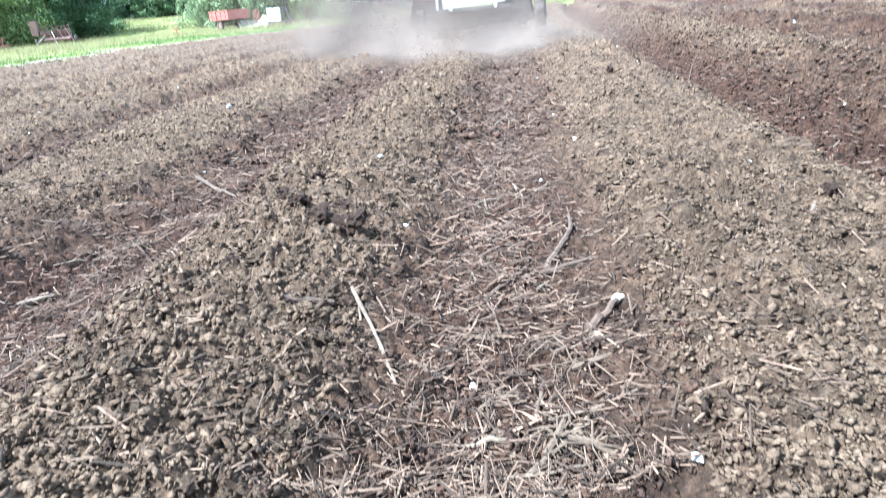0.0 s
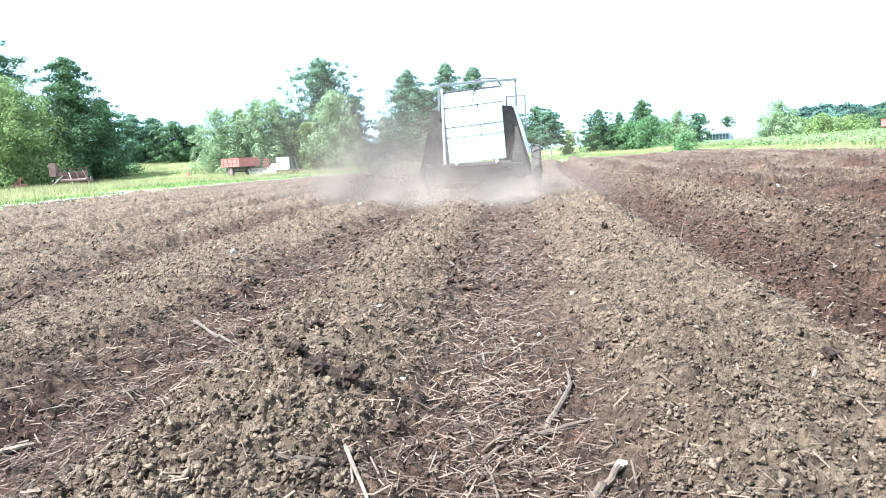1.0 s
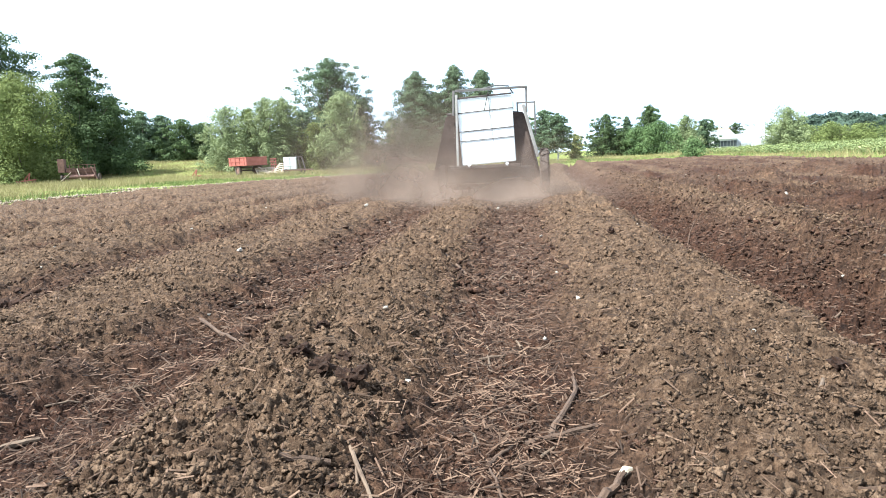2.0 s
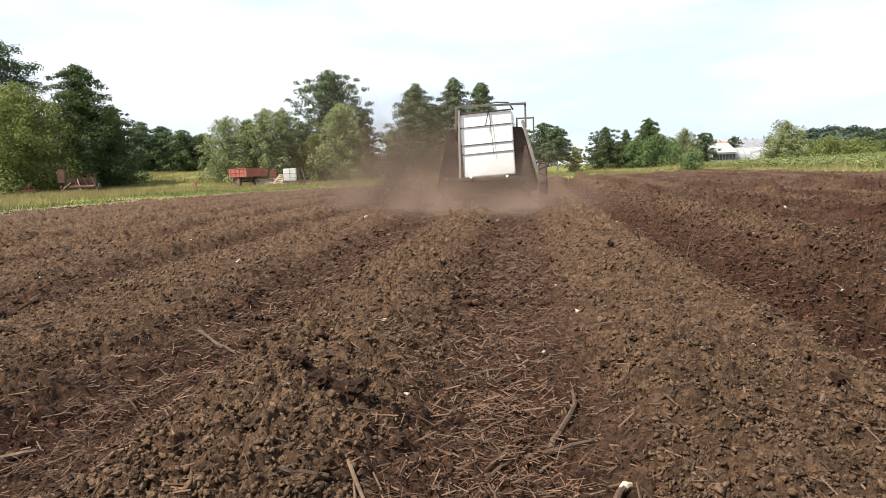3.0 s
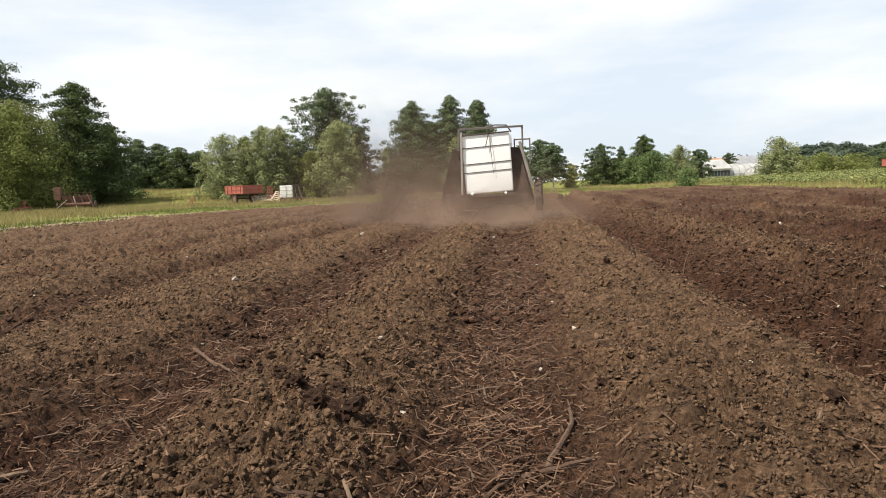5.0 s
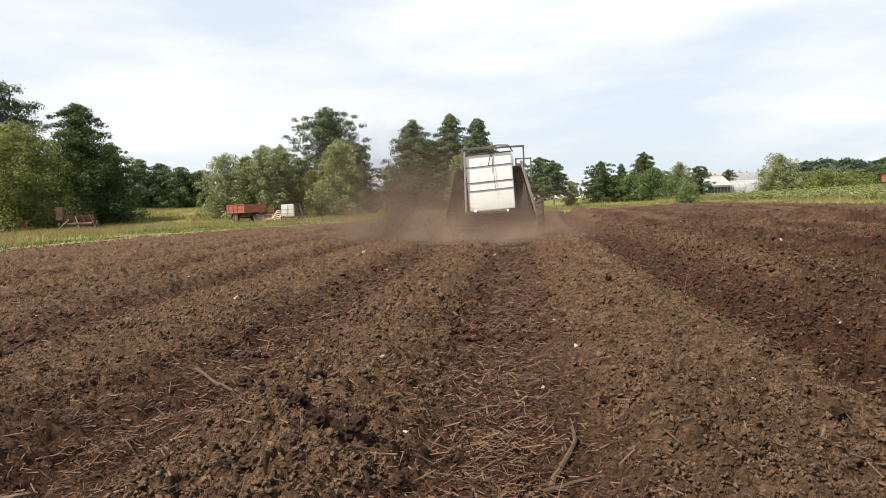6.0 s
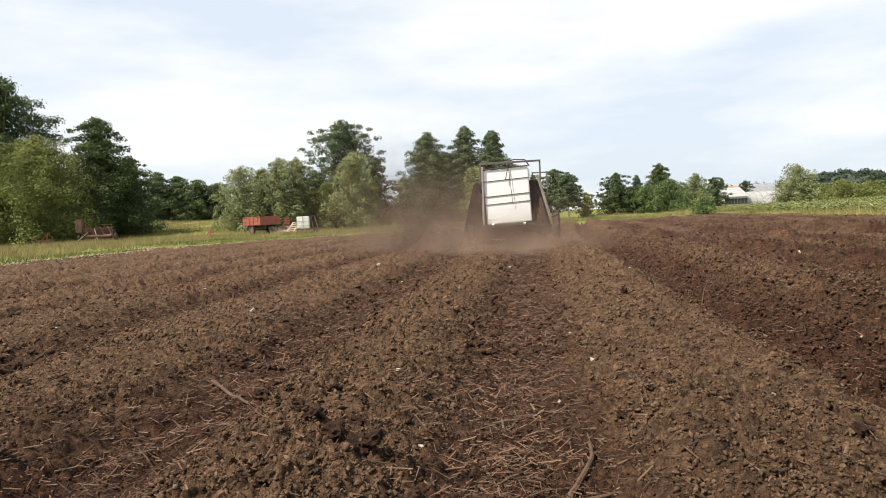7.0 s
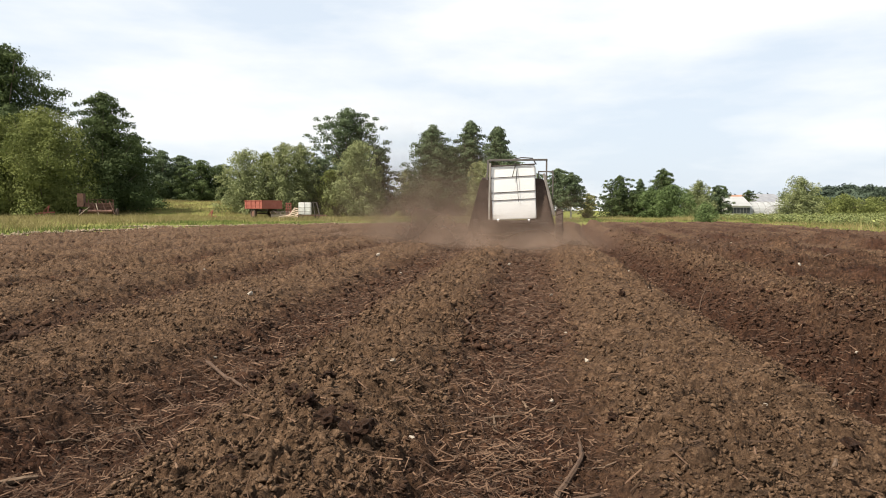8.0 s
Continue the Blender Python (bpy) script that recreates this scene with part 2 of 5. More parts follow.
# ---------------------------------------------------------------- mesh helpers
def part(name, bm, mat, parent=None, label=""):
    """Links a bmesh, or a mesh, as one object under a thing or part."""
    if isinstance(bm, bmesh.types.BMesh):
        me = bpy.data.meshes.new(name)
        bm.to_mesh(me)
        bm.free()
    else:
        me = bm
    if mat and not me.materials:
        me.materials.append(mat)
    ob = new(name, me)
    ob.parent = parent
    return tagged(ob, label)


def thing(name, m, label, category, group=""):
    ob = new(name)
    ob.matrix_basis = m
    ob.empty_display_size = 0.2
    return tagged(ob, label, category, group)


def raw_mesh(name, verts, faces, mat=None, smooth=False):
    """A mesh from arrays; faces: an (n, 3) or (n, 4) array."""
    verts, faces = np.asarray(verts, np.float32), np.asarray(faces, np.int32)
    me = bpy.data.meshes.new(name)
    k = faces.shape[1]
    me.vertices.add(len(verts))
    me.vertices.foreach_set("co", verts.ravel())
    me.loops.add(faces.size)
    me.loops.foreach_set("vertex_index", faces.ravel())
    me.polygons.add(len(faces))
    me.polygons.foreach_set("loop_start", np.arange(len(faces), dtype=np.int32) * k)
    if smooth:
        me.polygons.foreach_set("use_smooth", np.ones(len(faces), bool))
    me.update(calc_edges=True)
    if mat:
        me.materials.append(mat)
    return me


def box(bm, lo, hi, m=Matrix(), bevel=0.0):
    """A box from corner to corner, its edges rounded off."""
    lo, hi = Vector(lo), Vector(hi)
    made = bmesh.ops.create_cube(bm, size=1.0, matrix=m @ Matrix.Translation((lo + hi) / 2) @ Matrix.Diagonal((*(hi - lo), 1)))
    if bevel:
        edges = {e for v in made["verts"] for e in v.link_edges}
        bmesh.ops.bevel(bm, geom=list(edges), offset=bevel, segments=2, affect="EDGES", profile=0.6)
    return bm


def bar(bm, a, b, r, sides=8, r2=None):
    """A round bar from a to b."""
    a, b = Vector(a), Vector(b)
    d = b - a
    bmesh.ops.create_cone(bm, cap_ends=True, segments=sides, radius1=r, radius2=r if r2 is None else r2, depth=d.length,
                          matrix=Matrix.Translation((a + b) / 2) @ d.to_track_quat("Z", "Y").to_matrix().to_4x4())
    return bm


def beam(bm, a, b, w, h, bevel=0.006):
    """A square tube from a to b, w wide across and h the other way."""
    a, b = Vector(a), Vector(b)
    d = b - a
    m = Matrix.Translation((a + b) / 2) @ d.to_track_quat("Z", "Y").to_matrix().to_4x4()
    return box(bm, (-w / 2, -h / 2, -d.length / 2), (w / 2, h / 2, d.length / 2), m, bevel)


def tube(bm, pts, r, sides=6):
    """A bent tube through points, with radii."""
    pts = [Vector(p) for p in pts]
    rad = r if isinstance(r, (list, tuple)) else [r] * len(pts)
    rings = []
    for i, p in enumerate(pts):
        d = pts[min(i + 1, len(pts) - 1)] - pts[max(i - 1, 0)]
        q = d.to_track_quat("Z", "Y")
        rings.append([bm.verts.new(p + q @ Vector((rad[i] * math.cos(k * 2 * math.pi / sides), rad[i] * math.sin(k * 2 * math.pi / sides), 0)))
                      for k in range(sides)])
    for u, v in zip(rings, rings[1:]):
        for k in range(sides):
            bm.faces.new((u[k], u[(k + 1) % sides], v[(k + 1) % sides], v[k]))
    bm.faces.new(rings[0][::-1])
    bm.faces.new(rings[-1])
    return bm


def wheel_mesh(bm, centre, r, width, axis="x", lugs=0):
    """A tyre: a lathe of its section round the axis, with lugs across the tread."""
    prof = [(0.62, -0.42), (0.80, -0.5), (0.94, -0.46), (1.0, -0.30), (1.0, 0.30), (0.94, 0.46), (0.80, 0.5), (0.62, 0.42)]
    n = 28
    rings = []
    for k in range(n):
        a = 2 * math.pi * k / n
        rings.append([bm.verts.new(Vector(centre) + Vector((w * width, math.cos(a) * p * r, math.sin(a) * p * r))) for p, w in prof])
    for k in range(n):
        u, v = rings[k], rings[(k + 1) % n]
        for j in range(len(prof)):
            bm.faces.new((u[j], u[(j + 1) % len(prof)], v[(j + 1) % len(prof)], v[j]))
    for k in range(lugs):
        a = 2 * math.pi * k / lugs
        m = Matrix.Translation(centre) @ Matrix.Rotation(a, 4, "X") @ Matrix.Translation((0, 0, r * 1.0)) @ Matrix.Rotation(0.5 * (-1) ** k, 4, "Z")
        box(bm, (-width * 0.42, -0.014, -0.02), (width * 0.42, 0.014, 0.014), m)
    return bm


# ---------------------------------------------------------------- the lie of the land
rng = np.random.default_rng(7)


def hash01(i, j, k):
    v = np.sin(i * 127.1 + j * 311.7 + k * 74.7) * 43758.5453
    return v - np.floor(v)


def value_noise(x, y, k):
    i, j = np.floor(x), np.floor(y)
    u, v = x - i, y - j
    u, v = u * u * (3 - 2 * u), v * v * (3 - 2 * v)
    a, b, c, d = hash01(i, j, k), hash01(i + 1, j, k), hash01(i, j + 1, k), hash01(i + 1, j + 1, k)
    return (a * (1 - u) + b * u) * (1 - v) + (c * (1 - u) + d * u) * v - 0.5


def lumps(x, y, s, k, share, tall=1.0):
    """Heights of half-buried round clods, one to a cell of size s where chance has it."""
    out = np.zeros_like(x)
    ci, cj = np.floor(x / s), np.floor(y / s)
    for a in (-1, 0, 1):
        for b in (-1, 0, 1):
            i, j = ci + a, cj + b
            px, py = (i + hash01(i, j, k)) * s, (j + hash01(i, j, k + 1)) * s
            r = s * (0.30 + 0.45 * hash01(i, j, k + 2)) * (hash01(i, j, k + 3) < share)
            e = 0.75 + 0.5 * hash01(i, j, k + 4)
            d2 = ((x - px) * e) ** 2 + ((y - py) / e) ** 2
            out = np.maximum(out, np.sqrt(np.maximum(r * r - d2, 0)) * tall)
    return out


def crumb_cells(x, y, s, k):
    """Heights of close-packed broken lumps about s across: tilted flat tops of uneven height, with clefts between them."""
    x, y = x + s * 0.5 * value_noise(x / s * 1.3, y / s * 1.3, k + 7), y + s * 0.5 * value_noise(x / s * 1.3, y / s * 1.3, k + 8)
    ci, cj = np.floor(x / s), np.floor(y / s)
    f1, f2 = np.full(x.shape, 9.0), np.full(x.shape, 9.0)
    tall, slope = np.zeros_like(x), np.zeros_like(x)
    for a in (-1, 0, 1):
        for b in (-1, 0, 1):
            i, j = ci + a, cj + b
            dx, dy = x / s - i - hash01(i, j, k), y / s - j - hash01(i, j, k + 1)
            d = np.hypot(dx, dy)
            near = d < f1
            f2 = np.where(near, f1, np.minimum(f2, d))
            f1 = np.where(near, d, f1)
            tall = np.where(near, hash01(i, j, k + 2), tall)
            slope = np.where(near, dx * (hash01(i, j, k + 3) - 0.5) + dy * (hash01(i, j, k + 4) - 0.5), slope)
    return s * np.clip((f2 - f1) * 2.6, 0, 1) ** 0.6 * (0.20 + 0.45 * tall ** 1.5 + 1.1 * slope)


FURROWS = [-14.0, -12.2, -10.5, -8.7, -6.95, -5.2, -3.45, -1.56, -0.04, 1.70, 3.10, 4.85, 6.60, 8.35, 10.1]


WINDROWS = [3.30, 5.05, 6.80, 8.55, 10.3]       # rows of dark thrown-up clods beside the eastern furrows


def across(x, y):
    """The place across the rows: 0 runs along the strip on which the machine goes."""
    return x - (0.115 * y + 0.0013 * y * np.abs(y))


def in_field(x, y):
    c = across(x, np.minimum(y, 40)) + 0.35 * value_noise(x * 0.9, y * 0.9, 31) + 0.12 * value_noise(x * 5, y * 5, 32)
    end = np.minimum(38.5 + 0.32 * x, 44.0) + 0.5 * value_noise(x * 0.7, y * 0.7, 33)
    return (c > -14.6) & (c < 12.0) & (y < end) & (y > -40) & (x - y > -40.2 + 0.8 * value_noise(x, y, 34))


def furrow_share(x, y):
    """1 in the middle of a furrow, 0 on a bed."""
    c = across(x, y) + 0.09 * value_noise(x * 1.7, y * 1.1, 5) + 0.05 * value_noise(x * 6, y * 5, 6)
    out = np.zeros_like(x)
    for f in FURROWS:
        w = 0.40 if f in (-0.04, -1.56) else 0.36
        out = np.maximum(out, (0.35 if f > 3 else 0.8 if f < -3 else 1.0) * np.exp(-np.abs((c - f) / w) ** 3))
    return out


def wet_shade_share(x, y):
    """How dark the soil is: moist furrows, trench and windrows with shade painted in, and darker ground to the east."""
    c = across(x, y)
    # furrow tone: moist soil plus the hollow's shade, as colour
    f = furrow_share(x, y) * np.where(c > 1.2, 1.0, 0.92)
    # trench band: shade on its wall is painted along with the wet tone
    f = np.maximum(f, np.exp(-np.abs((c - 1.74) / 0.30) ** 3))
    # near-left patch: lens fall-off in the view's lower corner painted as darker soil
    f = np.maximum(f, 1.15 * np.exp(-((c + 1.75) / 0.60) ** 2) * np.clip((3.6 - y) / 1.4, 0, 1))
    for w in WINDROWS:
        f = np.maximum(f, np.clip(0.75 + 1.4 * value_noise(x * 1.1, y * 0.7, 23), 0.0, 1) * np.exp(-np.abs((c - w - 0.4 * value_noise(x * 0.7, y * 0.5, 22)) / 0.40) ** 3))
    # ground east of the trench, made darker in patches
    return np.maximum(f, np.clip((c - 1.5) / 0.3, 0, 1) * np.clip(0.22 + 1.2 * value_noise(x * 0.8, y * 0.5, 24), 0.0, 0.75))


def land(x, y):
    """Broad height: beds and furrows of the field, the meadow and the slopes beyond."""
    f = furrow_share(x, y)
    c = across(x, y)
    bed = 0.042 - 0.155 * f + 0.05 * value_noise(x * 0.8, y * 0.55, 8) + 0.03 * value_noise(x * 3.1, y * 3.1, 9)
    bed = bed - 0.10 * np.exp(-((c - 1.62) / 0.24) ** 2) + 0.13 * np.exp(-((c - 2.22) / 0.34) ** 2)
    for w in WINDROWS:
        bed = bed + (0.06 + 0.60 * np.clip(value_noise(x * 1.5, y * 0.9, 21) - 0.02, 0, 1)) * np.exp(-((c - w - 0.3 * value_noise(x * 0.7, y * 0.5, 22)) / 0.30) ** 2) * np.clip(1.2 - y / 30, 0.22, 1)
    meadow = 0.03 + 0.05 * value_noise(x * 0.5, y * 0.5, 10) + 1.7 * np.clip((y - 60) / 28, 0, 1) * np.clip((-x - 14) / 10, 0, 1)
    meadow = meadow + 0.012 * np.clip(x - 16, 0, 60) + 0.4 * value_noise(x * 0.03, y * 0.03, 11) * np.clip((np.hypot(x, y) - 60) / 60, 0, 1)
    m = in_field(x, y)
    return np.where(m, bed, meadow)


def ground_height(x, y):
    """Height with the clods."""
    f = furrow_share(x, y)
    z = land(x, y)
    m = in_field(x, y)
    c = across(x, y)
    rough = 0.5 + 0.9 * np.clip(value_noise(x * 0.9, y * 0.9, 12) + 0.5, 0, 1)
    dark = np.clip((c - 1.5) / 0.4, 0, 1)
    big = np.where((c < -0.2) & (c > -1.35), 0.85, 0.42) + 0.35 * dark
    z2 = 1.15 * big * rough * crumb_cells(x, y, 0.078, 40)
    z2 = z2 + 0.95 * crumb_cells(x, y, 0.033, 60)
    z2 = np.maximum(z2, lumps(x, y, 0.17, 50, 0.16, 0.55) * rough)
    z2 = z2 * (1 - 0.12 * f * (c < 1)) + 0.014 * value_noise(x * 30, y * 30, 14) + 0.02 * value_noise(x * 12, y * 12, 15)
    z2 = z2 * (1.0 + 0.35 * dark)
    z2 = z2 + np.clip((y - 3.5) / 5, 0, 1) * (0.62 * crumb_cells(x, y, 0.15, 70) + 0.5 * lumps(x, y, 0.30, 75, 0.12, 0.5))
    tuft = 0.05 * value_noise(x * 2.2, y * 2.2, 16) + 0.05 * value_noise(x * 7, y * 7, 17)
    return z + np.where(m, z2, tuft)


def spread(hi, start, base, grow, edge, step_max=40.0):
    """Steps from start outwards to hi, fine near start."""
    up = [start]
    while up[-1] < hi:
        up.append(up[-1] + min(max(base, grow * abs(up[-1]), 0.09 * (abs(up[-1]) - edge)), step_max))
    return np.array(up)


def build_ground():
    near = np.linspace(-1, 1, 700)
    reach = np.concatenate([[0.4], np.geomspace(1.2, 900, 22)])
    us = np.concatenate([-np.ones(23), near, np.ones(23)])
    ext = np.concatenate([-reach[::-1], np.zeros(700), reach])
    ys = np.concatenate([-np.geomspace(900, 4.2, 26), np.linspace(-4.0, 0.55, 60), np.linspace(0.6, 2.2, 140)[:-1], np.geomspace(2.2, 11, 270)[:-1], np.geomspace(11, 44, 120)[:-1], spread(900, 44, 0.5, 0.012, 44)])
    wide = 0.80 * np.clip(ys, 0.3, 900) + 0.35
    gx, gy = us[None] * wide[:, None] + ext[None], np.repeat(ys[:, None], len(us), 1)
    jx, jy = np.gradient(gx, axis=1), np.gradient(gy, axis=0)
    gx = gx + np.clip(jx, 0, 1) * 0.3 * (hash01(gx * 91, gy * 57, 1) - 0.5)
    gy = gy + jy * 0.3 * (hash01(gx * 43, gy * 77, 2) - 0.5)
    fine = np.clip((1 - np.abs(us)) / 0.03, 0, 1)[None] * np.clip((ys - 0.6) / 0.25, 0, 1)[:, None]    # clods where the sheet is finely divided
    broad = land(gx, gy)
    gz = broad + fine * (ground_height(gx, gy) - broad)
    nx, ny = len(us), len(ys)
    idx = np.arange(nx * ny).reshape(ny, nx)
    faces = np.stack([idx[:-1, :-1], idx[:-1, 1:], idx[1:, 1:], idx[1:, :-1]], -1).reshape(-1, 4)
    me = raw_mesh("ground", np.stack([gx, gy, gz], -1).reshape(-1, 3), faces, soil)
    me.materials.append(grass_ground)
    fx = (gx[:-1, :-1] + gx[1:, 1:]) / 2
    fy = (gy[:-1, :-1] + gy[1:, 1:]) / 2
    me.polygons.foreach_set("material_index", np.where(in_field(fx, fy), 0, 1).astype(np.int32).ravel())
    # one mask for moist soil and the painted shade of the furrows
    moist_shaded = wet_shade_share(gx, gy)
    at = me.attributes.new("moist_shaded", "FLOAT", "POINT")
    at.data.foreach_set("value", moist_shaded.astype(np.float32).ravel())
    ob = new("ground", me)
    return tagged(ob, "tilled brown loam field with furrows, edged by meadow", "ground", kind="structure")


build_ground()


def top(x, y):
    """Height of the ground at one place."""
    return float(ground_height(np.array([float(x)]), np.array([float(y)]))[0])


# ---------------------------------------------------------------- trees and shrubs
def leaf_cloud(name, centres, radii, count, size, mat, r, long=1.0, tall=0.85):
    """Leaves on the outsides of many clumps; each a small blade with its own lie."""
    k = len(centres)
    weight = radii ** 1.8
    pick = r.choice(k, count, p=weight / weight.sum())
    d = r.normal(size=(count, 3))
    d /= np.linalg.norm(d, axis=1, keepdims=True)
    d[:, 2] = np.where(d[:, 2] < -0.5, -d[:, 2], d[:, 2])
    p = centres[pick] + d * (radii[pick] * (r.uniform(0.0, 1.0, count) ** 0.36 * 1.08 * r.choice([1.0, 1.0, 1.0, 1.18], count)))[:, None] * np.array([1, 1, tall])
    nrm = d + r.normal(size=(count, 3)) * 0.30
    nrm /= np.linalg.norm(nrm, axis=1, keepdims=True)
    side = np.cross(nrm, r.normal(size=(count, 3)))
    side /= np.linalg.norm(side, axis=1, keepdims=True) + 1e-9
    up = np.cross(nrm, side)
    s = (size * r.uniform(0.6, 1.4, count))[:, None]
    a = p - side * s * 0.5 - up * s * 0.3 * long
    b = p + up * s * 0.8 * long
    c = p + side * s * 0.5 - up * s * 0.3 * long
    return raw_mesh(name, np.stack([a, b, c], 1).reshape(-1, 3), np.arange(count * 3).reshape(-1, 3), mat)


def crown_span(shape, h):
    """Half the crown's width at the height h (0 foot, 1 tip), as a share of its widest."""
    if shape == "cone":
        return min(1.0, 1.12 * (1 - h) ** 0.66 + 0.02) * min(1.0, 0.80 + 1.0 * h)
    if shape == "broad":
        return min(1.0, 1.04 * (1 - h) ** 0.43 + 0.03) * min(1.0, 0.80 + 1.2 * h)
    if shape == "hedge":
        return 1.0 if h < 0.7 else 1.0 - 1.6 * (h - 0.7)
    if shape == "willow":
        return math.sqrt(max(0.02, 1 - ((h - 0.38) / 0.66) ** 2))
    return math.sqrt(max(0.02, 1 - ((h - 0.44) / 0.60) ** 2))


def tree(x, y, height, width, shape, mat, label, seed, size=0.15, trunk_mat=None, bare=0.12, name="tree",
         category="tree", sink=0.1, group=""):
    """A tree: tapered trunk with limbs in tiers, each limb carrying flattened clumps of leaves."""
    r = np.random.default_rng(seed)
    ob = thing(name, pose(x, y, float(land(np.array([x * 1.0]), np.array([y * 1.0]))[0]) - sink, 0, 0, 0), label, category, group)
    soft = shape in ("willow", "hedge")
    boughs = int(max(20, min(64, 9 + 5.2 * height)))
    clump = (0.15 if soft else 0.13) * width + 0.12
    centres, radii, tips = [], [], []
    for i in range(boughs):
        h = bare + (0.96 - bare) * (i + r.uniform(0, 1)) / boughs
        a = i * 2.4 + r.uniform(-0.5, 0.5)
        uneven = 1.16 + 0.60 * noise.noise(Vector((math.cos(a) * 1.2, math.sin(a) * 1.2, h * 4.5 + seed)))
        reach = max(0.12, crown_span(shape, h) * uneven * width / 2)
        rad = clump * r.uniform(0.65, 1.25) * (1.15 - 0.66 * h)
        for f in (0.30, 0.66, 1.0):
            q = max(0.0, reach * f - rad * 0.5)
            drop = (0.05 if soft else 0.10) * reach * f * f
            centres.append((math.cos(a + 0.12 * f) * q, math.sin(a + 0.12 * f) * q, h * height - drop - rad * 0.3 + r.normal() * 0.10 * rad))
            radii.append(rad * (1.25 if f < 0.4 else 1.0 if f < 0.8 else 0.8))
        tips.append(centres[-1])
    centres.append((0.0, 0.0, height - clump * 0.35))
    radii.append(clump * 0.42)
    centres, radii = np.array(centres), np.array(radii)
    bm = bmesh.new()
    t_r = max(0.07, height * 0.018)
    lean = r.normal(size=2) * 0.015 * height
    pts = [(lean[0] * k * k, lean[1] * k * k, height * 0.86 * k) for k in (0, 0.04, 0.2, 0.45, 0.7, 1.0)]
    tube(bm, pts, [t_r * 1.5, t_r * 1.1, t_r * 0.9, t_r * 0.7, t_r * 0.4, t_r * 0.12], 8)
    for tip in tips[::3]:
        tip = Vector(tip)
        z0 = max(0.1 * height, tip.z * 0.62 - 0.05 * height)
        k = z0 / (height * 0.86)
        foot = Vector((lean[0] * k * k, lean[1] * k * k, z0))
        mid = (foot + tip) / 2 + Vector((0, 0, -0.03 * height))
        tube(bm, [foot, mid, tip], [t_r * 0.42, t_r * 0.28, t_r * 0.06], 5)
    part("trunk", bm, trunk_mat or bark, ob)
    count = int(2.9 * width * height / (0.27 * size * size))
    part("crown", leaf_cloud("crown", centres, radii, count, size, mat, r, 1.0, 1.15 if soft else 0.62), None, ob)
    return ob


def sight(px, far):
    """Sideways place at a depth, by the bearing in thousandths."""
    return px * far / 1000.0


